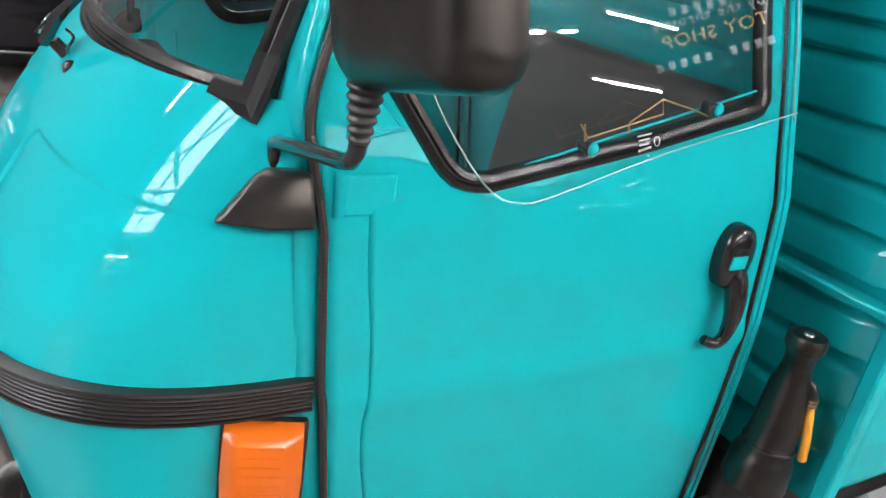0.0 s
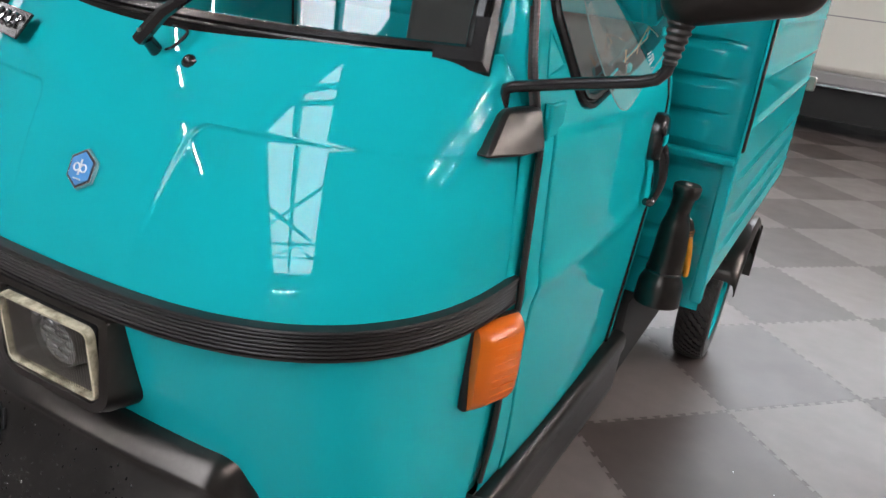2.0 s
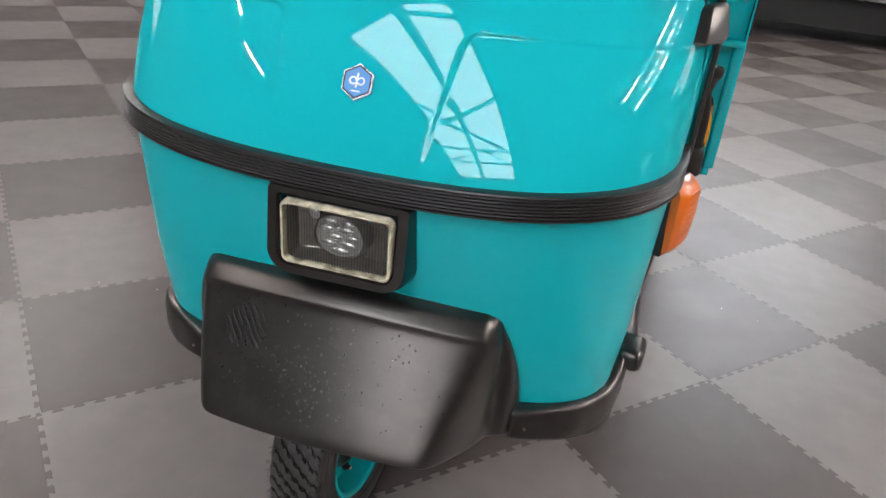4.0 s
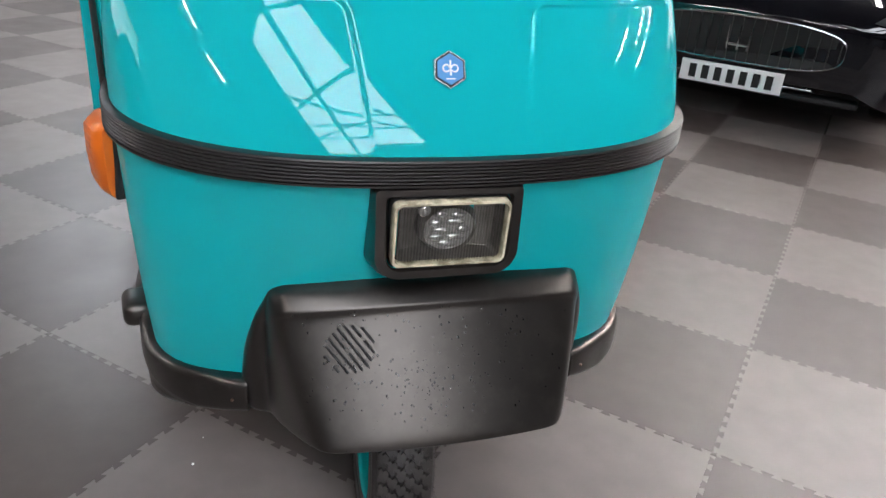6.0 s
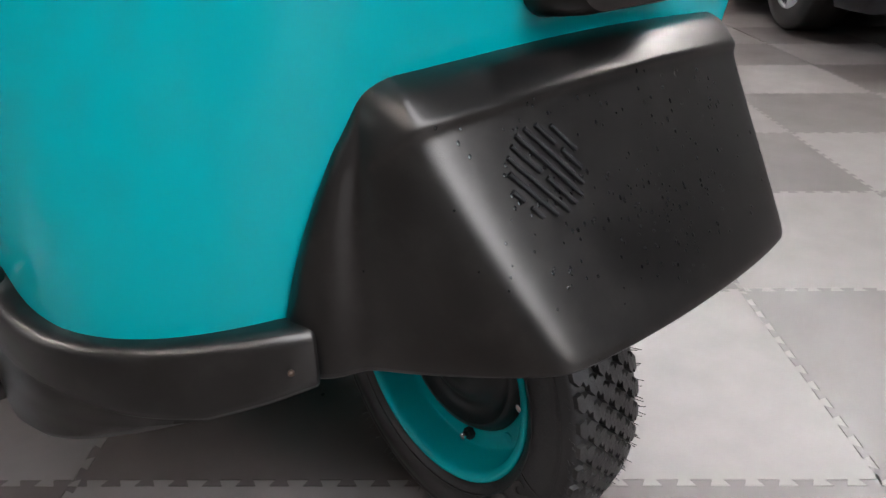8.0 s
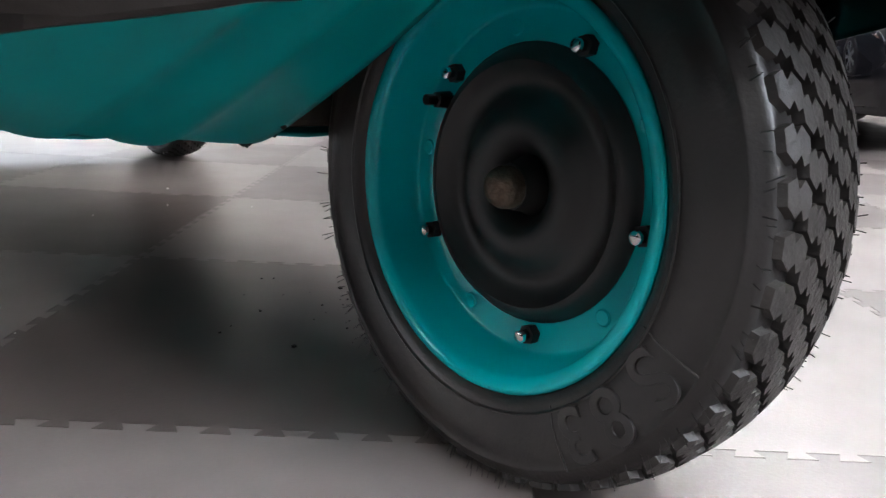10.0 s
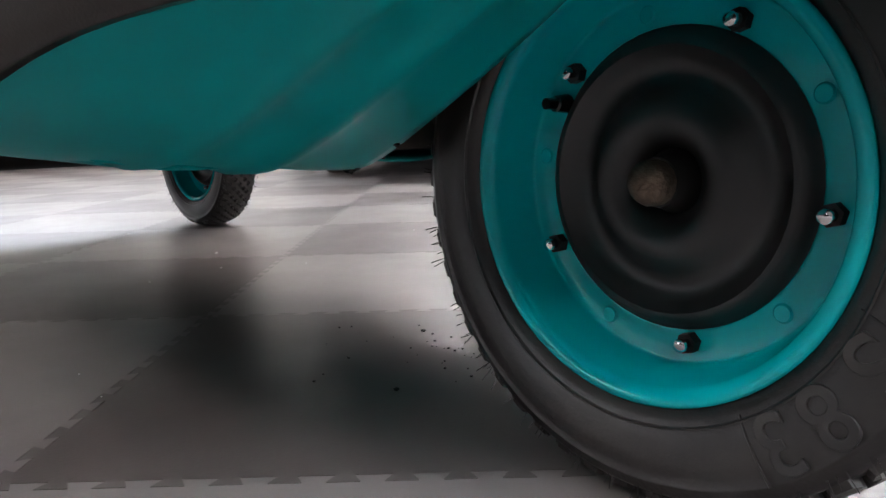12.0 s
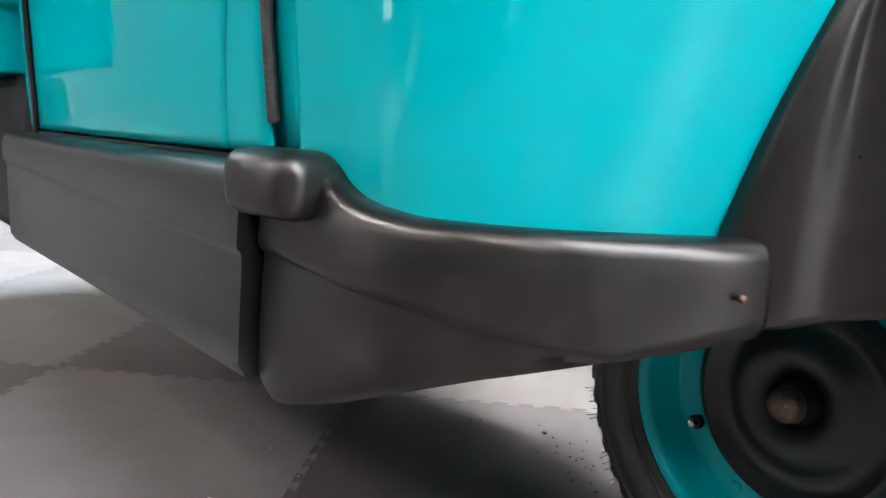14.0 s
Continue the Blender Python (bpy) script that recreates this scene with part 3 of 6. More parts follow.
def loop_at(hw, hh, r, y):
    return [hl_m @ Vector((x, y, z)) for x, z in rounded(hw, hh, r)]


lamp = part("headlight", grid([loop_at(0.083, 0.051, 0.012, 0.03), loop_at(0.083, 0.051, 0.012, 0.0)], closed=True), MATT_BLACK, ape, "rectangular headlight with aged cream rim")
part("rim", grid([loop_at(0.0805, 0.0485, 0.011, 0.012), loop_at(0.0805, 0.0485, 0.011, -0.006), loop_at(0.0795, 0.0475, 0.010, -0.009), loop_at(0.0765, 0.0445, 0.009, -0.009), loop_at(0.0750, 0.0430, 0.008, 0.004)], closed=True), BEZEL, lamp, "yellowed cream headlight rim")
rb = grid([loop_at(0.073, 0.041, 0.007, -0.002), loop_at(0.066, 0.036, 0.008, 0.020), loop_at(0.044, 0.0345, 0.034, 0.026), loop_at(0.0385, 0.0345, 0.0344, 0.010), loop_at(0.036, 0.0335, 0.0334, 0.004), loop_at(0.0345, 0.032, 0.0319, 0.012)], closed=True, flip=True)
part("reflector", rb, mat("dull_reflector", (0.13, 0.12, 0.11), 0.28, metal=0.8, vary=0.2, vary_scale=60.0), lamp)
BULB = mat("bulb_lens", (0.55, 0.55, 0.56), 0.2, metal=0.7, coat=0.5)
bm = bmesh.new()
bm.faces.new([bm.verts.new(hl_m @ Vector((0.0355 * math.cos(a), 0.010, 0.033 * math.sin(a)))) for a in np.linspace(0, 2 * math.pi, 28)[:-1]])
part("bulb_panel", bm, mat("bulb_panel_silver", (0.24, 0.23, 0.23), 0.25, vary=0.15, vary_scale=150.0), lamp)
for px, pz, w in ((-0.013, 0.021, 0.010), (0.011, 0.020, 0.011), (-0.018, 0.009, 0.012), (0.008, 0.010, 0.014), (-0.009, -0.002, 0.015), (0.020, -0.001, 0.010), (-0.016, -0.013, 0.012), (0.010, -0.012, 0.014), (0.0, -0.023, 0.014)):
    bm = bmesh.new()
    bmesh.ops.create_uvsphere(bm, u_segments=14, v_segments=8, radius=0.01, matrix=hl_m @ Matrix.Translation((px, 0.009, pz)) @ Matrix.Diagonal((w * 100, 0.35, 0.5, 1)))
    part("bulb", bm, BULB, lamp, "clear faceted lamp lens")
bm = tube([hl_m @ Vector((-0.036, 0.016, 0.029)), hl_m @ Vector((-0.036, 0.006, 0.029)), hl_m @ Vector((-0.036, 0.004, 0.029))], [0.0085, 0.0085, 0.006], 16)
part("position_lamp", bm, BULB, lamp, "small round position lamp")
# fluted glass: upright ribs
rows = []
for k in range(73):
    x = lerp(-0.0735, 0.0735, k / 72)
    rib = 0.0005 * math.sin(k * math.pi / 1.5)
    rows.append([hl_m @ Vector((x, -0.005 - 0.004 * (1 - (x / 0.075) ** 2) + rib, z)) for z in np.linspace(-0.0415, 0.0415, 5)])
part("lens", grid(rows), LENS, lamp, "ribbed clear headlight glass")
fb = bmesh.new()
for x in np.linspace(-0.070, 0.070, 35):
    y = -0.0035 - 0.004 * (1 - (x / 0.075) ** 2)
    tube([hl_m @ Vector((x, y, -0.040)), hl_m @ Vector((x, y, 0.040))], 0.0009, 6, fb)
part("flutes", fb, glass("flute_glass", (0.90, 0.90, 0.88), rough=0.08, f0=0.06), lamp, "upright ribs moulded in the glass").visible_shadow = False

# front mudguard: a flat-faced box that hides the wheel
MG_ROWS = [
    # name, half width, y and z of the middle, y and z at the side edge
    ("back", 0.212, 0.171, 0.561, 0.181, 0.553),
    ("crest", 0.214, 0.150, 0.560, 0.163, 0.548),
    ("lip", 0.217, 0.1300, 0.5425, 0.149, 0.5310),
    ("lip_edge", 0.2185, 0.1235, 0.5370, 0.1435, 0.5245),
    ("lip_under", 0.2178, 0.1248, 0.5310, 0.1450, 0.5185),
    ("lip2", 0.2165, 0.1215, 0.5230, 0.1425, 0.5110),
    ("mid", 0.205, 0.076, 0.444, 0.099, 0.440),
    ("low", 0.183, 0.034, 0.374, 0.052, 0.370),
    ("edge", 0.178, 0.028, 0.358, 0.043, 0.356),
    ("under", 0.172, 0.038, 0.357, 0.052, 0.355),
]


def mg_row(hw, ym, zm, ys, zs_, n=9):
    return [Vector((hw * (k / n), lerp(ym, ys, (k / n) ** 2.2), lerp(zm, zs_, (k / n) ** 2))) for k in range(n + 1)]


rows = [mg_row(*r[1:]) for r in MG_ROWS]
# side wings: a hollow facet, a rounded rib, then back to the body
WING = {
    "back": [(0.223, 0.1835, 0.550), (0.231, 0.186, 0.546), (0.2355, 0.188, 0.541), (0.2385, 0.190, 0.533)],
    "crest": [(0.226, 0.166, 0.542), (0.234, 0.169, 0.536), (0.240, 0.176, 0.527), (0.2440, 0.194, 0.518)],
    "lip": [(0.229, 0.153, 0.524), (0.236, 0.157, 0.515), (0.2445, 0.171, 0.506), (0.2510, 0.199, 0.505)],
    "lip2": [(0.227, 0.150, 0.506), (0.237, 0.154, 0.498), (0.2485, 0.173, 0.486), (0.2580, 0.203, 0.486)],
    "mid": [(0.219, 0.124, 0.438), (0.244, 0.163, 0.434), (0.261, 0.186, 0.432), (0.2735, 0.221, 0.432)],
    "low": [(0.208, 0.100, 0.368), (0.245, 0.161, 0.360), (0.266, 0.195, 0.356), (0.2785, 0.241, 0.368)],
    "edge": [(0.206, 0.094, 0.344), (0.245, 0.158, 0.329), (0.265, 0.196, 0.318), (0.2800, 0.247, 0.312)],
    "under": [(0.200, 0.100, 0.343), (0.239, 0.163, 0.328), (0.259, 0.200, 0.317), (0.2740, 0.250, 0.311)],
}
for name, f in (("lip_edge", 0.35), ("lip_under", 0.7)):
    WING[name] = [tuple(lerp(a, c, f) for a, c in zip(p, q)) for p, q in zip(WING["lip"], WING["lip2"])]
# the side ends in a raised band, with a hollow between it and the face
GROOVE = {"back": 0.0, "crest": 0.15, "lip": 0.35, "lip_edge": 0.45, "lip_under": 0.55, "lip2": 0.7}
BAND = [(0.12, 0.001), (0.34, 0.0), (0.54, -0.0035), (0.65, -0.0095), (0.71, -0.0100), (0.77, -0.001), (0.83, 0.0045), (0.92, 0.0048), (0.97, 0.002), (1.0, -0.004)]
full = []
for row, (name, *_) in zip(rows, MG_ROWS):
    a, line = row[-1], resample([row[-1]] + [Vector(v) for v in WING[name]], 100)
    way = line[-1] - a
    out = Vector((way.y, -way.x, 0)).normalized()
    row = row[:-1] + [a - out * (0.0035 * GROOVE.get(name, 1.0))]
    side_line = []
    for f, d in BAND:
        p = lerp(line[round(100 * f)], a + way * f, GROOVE.get(name, 1.0))
        p.z = line[round(100 * f)].z
        side_line.append(p + out * (d * GROOVE.get(name, 1.0)))
    full.append(both(row + side_line))
mg = part("front_mudguard", grid(full), PLASTIC, ape, "black plastic front mudguard with worn sheen", sharp=1.2)
md = mg.modifiers.new("round", "SUBSURF")
md.levels = md.render_levels = 2
# beads of water on its face
from mathutils.bvhtree import BVHTree
skin = BVHTree.FromObject(mg, bpy.context.evaluated_depsgraph_get())
rng = random.Random(5)
bm = bmesh.new()
for cx, cz, n, sx, sz in ((-0.10, 0.455, 70, 0.035, 0.03), (-0.02, 0.425, 90, 0.05, 0.028), (0.05, 0.47, 60, 0.06, 0.035), (0.03, 0.50, 30, 0.10, 0.018), (-0.15, 0.50, 18, 0.03, 0.03), (-0.19, 0.44, 12, 0.02, 0.03)):
    for k in range(n):
        at = Vector((rng.gauss(cx, sx), -0.3, rng.gauss(cz, sz)))
        hit, nrm, _, _ = skin.ray_cast(at, Vector((0, 1, 0)))
        if hit:
            r = rng.uniform(0.0006, 0.0017)
            q = nrm.to_track_quat("Z", "Y").to_matrix().to_4x4()
            bmesh.ops.create_icosphere(bm, subdivisions=1, radius=r, matrix=Matrix.Translation(hit) @ q @ Matrix.Diagonal((1, rng.uniform(1, 1.8), 0.45, 1)))
tagged(part("water_beading", bm, mat("water_bead", (0.010, 0.009, 0.009), 0.10, spec=0.5), mg, "small beads of water"), kind="stuff")
# horn slots: slanting dark slots in a rounded patch
slot_m = Matrix.Translation((-0.132, 0.1005, 0.488)) @ Euler((radians(90 - 33), 0, radians(-6))).to_matrix().to_4x4()
slot_in = (slot_m.to_3x3() @ Vector((0, 0, -1))).normalized()
for k in range(8):
    off = -0.0315 + 0.009 * k
    half = [0.015, 0.024, 0.031, 0.033, 0.034, 0.031, 0.025, 0.014][k]
    d, nrm = Vector((math.cos(radians(-52)), math.sin(radians(-52)), 0)), Vector((math.sin(radians(52)), math.cos(radians(52)), 0))
    ends = [(-half, half)] if k % 3 else [(-half, -0.004), (0.003, half)]
    for a, c in ends:
        line = []
        for q in np.linspace(a, c, 7):
            at = slot_m @ (nrm * off + d * q) - slot_in * 0.1
            hit, normal, _, _ = skin.ray_cast(at, slot_in)
            line.append(hit - normal * 0.0016)
        part("horn_slot", tube(line, 0.0020, 8), MATT_BLACK, mg, "dark horn slot")

# bumpers: a rounded lip that runs round each corner to the door, with a deep foot
def bumper(side):
    path = resample(outline(0.420, 0.224, 0.275, 3.6, 0.0, 160, 0.494), 90)
    start = next(k for k, q in enumerate(path) if q.x > 0.262)
    path = resample(path[start:], 100)
    for q in path:
        q.y -= 0.012 * soft(0.345, 0.268, q.x)
    rows = []
    for k, q in enumerate(path):
        v = k / 100
        a, b = path[max(0, k - 1)], path[min(100, k + 1)]
        t = (b - a).normalized()
        nr = Vector((t.y, -t.x, 0))
        yo = q.y + nr.y * 0.018
        bottom = table([(0.198, 0.3125), (0.206, 0.311), (0.216, 0.308), (0.225, 0.304), (0.24, 0.299), (0.26, 0.293), (0.28, 0.287), (0.30, 0.281), (0.32, 0.274), (0.34, 0.2665), (0.36, 0.259), (0.38, 0.2515), (0.40, 0.244), (0.42, 0.2375), (0.435, 0.2330), (0.450, 0.2280), (0.462, 0.2245), (0.472, 0.2228), (0.480, 0.2232), (0.487, 0.226), (0.492, 0.2305), (0.497, 0.238)], yo)
        line = table([(0.21, 0.290), (0.26, 0.303), (0.34, 0.318), (0.47, 0.330)], yo)
        top = table([(0.21, 0.367), (0.34, 0.368), (0.370, 0.3715), (0.385, 0.375), (0.395, 0.379), (0.404, 0.384), (0.412, 0.391), (0.420, 0.396), (0.432, 0.399), (0.50, 0.399)], yo)
        o = 0.0185
        prof = [(-0.010, top - 0.001), (0.004, top), (o - 0.007, top - 0.001), (o - 0.003, top - 0.004), (o - 0.0008, top - 0.0085), (o, top - 0.012), (o + 0.0008, top - 0.024), (o + 0.0012, lerp(top - 0.024, max(line, bottom + 0.006) + 0.004, 0.5)), (o + 0.001, max(line, bottom + 0.006) + 0.008), (o + 0.0004, max(line, bottom + 0.006) + 0.003),
                (o - 0.003, max(line, bottom + 0.005)), (o - 0.0045, max(line, bottom + 0.005) - 0.002), (o - 0.005, lerp(max(line, bottom + 0.004), bottom, 0.5)), (o - 0.007, bottom + 0.008), (o - 0.012, bottom), (o - 0.02, bottom), (o - 0.022, bottom + 0.02), (-0.008, bottom + 0.04)]
        lean = 0.016 * soft(0.75, 1.0, v)
        rows.append([Vector((side * (q + nr * u).x, (q + nr * u).y - lean * (z - 0.23) / 0.14, z)) for u, z in prof])
    b = grid(rows, flip=side > 0)
    for r in (rows[0], rows[-1]):
        vs = [b.verts.new(p) for p in r]
        f = b.faces.new(vs)
    bmesh.ops.remove_doubles(b, verts=b.verts, dist=0.0002)
    bmesh.ops.recalc_face_normals(b, faces=b.faces)
    bp = part("corner_bumper", b, PLASTIC, ape, "black plastic corner bumper with deep foot", sharp=2.0)
    # knuckle over the door gap
    kb = bmesh.new()
    bmesh.ops.create_cube(kb, size=1, matrix=Matrix.Translation((side * 0.4415, 0.4465, 0.3785)) @ Euler((0, 0, -side * radians(7))).to_matrix().to_4x4() @ Matrix.Diagonal((0.05, 0.078, 0.044, 1)))
    bmesh.ops.bevel(kb, geom=list(kb.edges), offset=0.016, segments=4, affect="EDGES", profile=0.5)
    part("knuckle", kb, PLASTIC, bp, "rounded black plastic knuckle")
    sc = bmesh.new()
    bmesh.ops.create_uvsphere(sc, u_segments=10, v_segments=6, radius=0.0028, matrix=Matrix.Translation((side * 0.293, 0.2125, 0.337)))
    part("screw", sc, RUST, bp, "small dull screw")
    return bp


for s in (1, -1):
    bumper(s)


# sills behind the bumpers
def sill(side):
    rows = []
    for k in range(13):
        v = k / 12
        y = lerp(0.501, 1.19 if side > 0 else 1.245, v)
        bottom = lerp(0.235, 0.233, v)
        line = lerp(0.327, 0.345, v)
        x = lerp(0.452, 0.462, v)
        prof = [(x - 0.03, 0.389), (x - 0.012, 0.390), (x - 0.003, 0.384), (x, 0.373), (x, 0.36), (x - 0.0005, line + 0.007), (x - 0.001, line + 0.003), (x - 0.004, line), (x - 0.005, line - 0.004), (x - 0.007, bottom + 0.03), (x - 0.008, bottom + 0.01), (x - 0.014, bottom), (x - 0.03, bottom), (x - 0.03, 0.392)]
        rows.append([Vector((side * a, y - (0.016 * (z - 0.23) / 0.14 if k == 0 else 0), z)) for a, z in prof])
    b = grid(rows, flip=side > 0)
    for r in (rows[0], rows[-1]):
        b.faces.new([b.verts.new(p) for p in r[:-1]])
    bmesh.ops.remove_doubles(b, verts=b.verts, dist=0.0002)
    bmesh.ops.recalc_face_normals(b, faces=b.faces)
    return part("sill_cover", b, PLASTIC, ape, "black plastic sill cover under the door", sharp=0.8)


for s in (1, -1):
    sill(s)


# indicators
def indicator(side):
    m = Matrix.Translation((side * 0.4465, 0.398, 0.673)) @ Euler((0, radians(-side * 3), radians(-side * 20))).to_matrix().to_4x4()
    ind = part("indicator", box(0, 0, -0.001, 0.014, 0.086, 0.119, m=m), MATT_BLACK, ape, "orange side indicator on a black base", bevel=0.004)
    rows = []
    prof = [(-0.058, 0.005), (-0.0565, 0.012), (-0.051, 0.019), (-0.040, 0.025), (0.0, 0.030), (0.041, 0.032), (0.050, 0.026), (0.056, 0.016), (0.058, 0.005)]
    for z, dx in prof:
        e = 0.040 - 0.002 * abs(z) / 0.069
        rows.append([m @ Vector((side * lerp(0.005, dx, f), yy, z)) for yy, f in ((-e, 0.0), (-e, 0.55), (-e + 0.007, 0.80), (-e + 0.016, 1.0), (e - 0.018, 1.0), (e - 0.006, 0.72), (e, 0.5), (e, 0.0))])
    b = grid(rows, flip=side < 0)
    part("lens", b, ORANGE, ind, "moulded amber plastic lens", sharp=0.62, bevel=0.002)
    rb = bmesh.new()
    for q in range(9):
        z = -0.046 + 0.0112 * q
        out = float(np.interp(z, [p[0] for p in prof], [p[1] for p in prof]))
        tube([m @ Vector((side * (out - 0.0002), y, z)) for y in (-0.022, 0.0, 0.020)], 0.0011, 6, rb)
    part("lens_ribs", rb, ORANGE, ind, "fine ribs moulded in the amber lens")
    return ind


for s in (1, -1):
    indicator(s)

# washer jet and wiper
bm = bmesh.new()
bmesh.ops.create_uvsphere(bm, u_segments=14, v_segments=10, radius=0.0095, matrix=Matrix.Translation((0.077, 0.265, 0.986)))
tube([(0.077, 0.274, 0.978), (0.077, 0.264, 0.989)], 0.011, 12, bm)
part("washer_jet", bm, GLOSS_BLACK, ape, "small black washer jet")
pv = Vector((0.022, 0.268, 0.985))
tip = Vector((0.30, 0.405, 1.245))
bm = tube([pv + Vector((0, 0.010, -0.008)), pv + Vector((0.0, -0.016, 0.020))], [0.0095, 0.0075], 14)
wiper = part("wiper", bm, GLOSS_BLACK, ape, "black windscreen wiper")
ar = [pv + Vector((-0.004, -0.026, 0.017)), pv + Vector((0.006, -0.021, 0.030)), pv + Vector((0.022, -0.012, 0.052)), pv + Vector((0.075, 0.014, 0.096)), pv + Vector((0.125, 0.040, 0.140)), pv + Vector((0.132, 0.043, 0.146))]
part("arm", tube(ar, [0.0072, 0.0086, 0.0078, 0.0050, 0.0026, 0.0020], 6), GLOSS_BLACK, wiper, sharp=0.3)
part("arm_rivet", tube([pv + Vector((0.003, -0.026, 0.030)), pv + Vector((0.003, -0.031, 0.0305))], 0.0024, 10), STEEL, wiper)
part("arm_blade", tube([pv + Vector((0.110, 0.030, 0.128)), pv + Vector((0.16, 0.056, 0.175)), pv + Vector((0.21, 0.082, 0.215))], 0.0032, 6), STEEL, wiper, "bright steel arm strip")
part("washer", tube([pv + Vector((0, 0.004, -0.003)), pv + Vector((0, 0.001, 0.0))], 0.0165, 18), CHROME, wiper, "bright ring under the wiper")
part("blade", tube([pv + Vector((0.03, 0.045, 0.10)), pv + Vector((0.20, 0.088, 0.205)), pv + Vector((0.31, 0.16, 0.33))], 0.004, 6), RUBBER, wiper)
part("link", tube(smooth_path([pv + Vector((0.012, 0.0, 0.008)), pv + Vector((0.034, -0.004, 0.018)), pv + Vector((0.046, 0.002, 0.034)), pv + Vector((0.03, -0.004, 0.04))], 5), 0.002, 6), GLOSS_BLACK, wiper)


def cushion(cx, cy, cz, sx, sy, sz, r, m=None):
    b = box(cx, cy, cz, sx, sy, sz, m=m)
    bmesh.ops.bevel(b, geom=list(b.edges), offset=r, segments=5, affect="EDGES", profile=0.6)
    return b


# doors
def door_x(y, z):
    """Half width of the door skin."""
    x = 0.453 + 0.010 * math.sin(math.pi * min(1, max(0, (y - 0.45) / 0.75)))
    x -= 0.075 * max(0, 0.742 - z) * (1 + 0.3 * (0.742 - z))
    if z > 0.94:
        x -= 0.17 * (z - 0.94) + 0.25 * (z - 0.94) ** 2
    return x


def front_edge(z):
    return table([(0.36, 0.483), (0.41, 0.486), (0.49, 0.488), (0.60, 0.472), (0.77, 0.448), (0.93, 0.436), (0.985, 0.426), (1.02, 0.420), (1.04, 0.4205), (1.06, 0.425), (1.09, 0.4345), (1.13, 0.448), (1.45, 0.56)], z)


def rear_edge(z, side=1):
    return (0.055 if side < 0 else 0.0) * soft(1.4, 0.9, z) + table([(0.36, 1.118), (0.45, 1.108), (0.60, 1.094), (0.76, 1.075), (0.88, 1.056), (1.0, 1.034), (1.2, 1.012), (1.45, 0.99)], z)


WIN = [(0.5, 1.155), (0.488, 1.130), (0.482, 1.108), (0.486, 1.086), (0.552, 0.995), (0.570, 0.981), (0.600, 0.977), (0.80, 1.016), (0.985, 1.056), (0.993, 1.068), (0.965, 1.36), (0.95, 1.39), (0.71, 1.395), (0.68, 1.38)]


def in_window(y, z):
    c = False
    n = len(WIN)
    for i in range(n):
        (y1, z1), (y2, z2) = WIN[i], WIN[i - 1]
        if (z1 > z) != (z2 > z) and y < (y2 - y1) * (z - z1) / (z2 - z1) + y1:
            c = not c
    return c


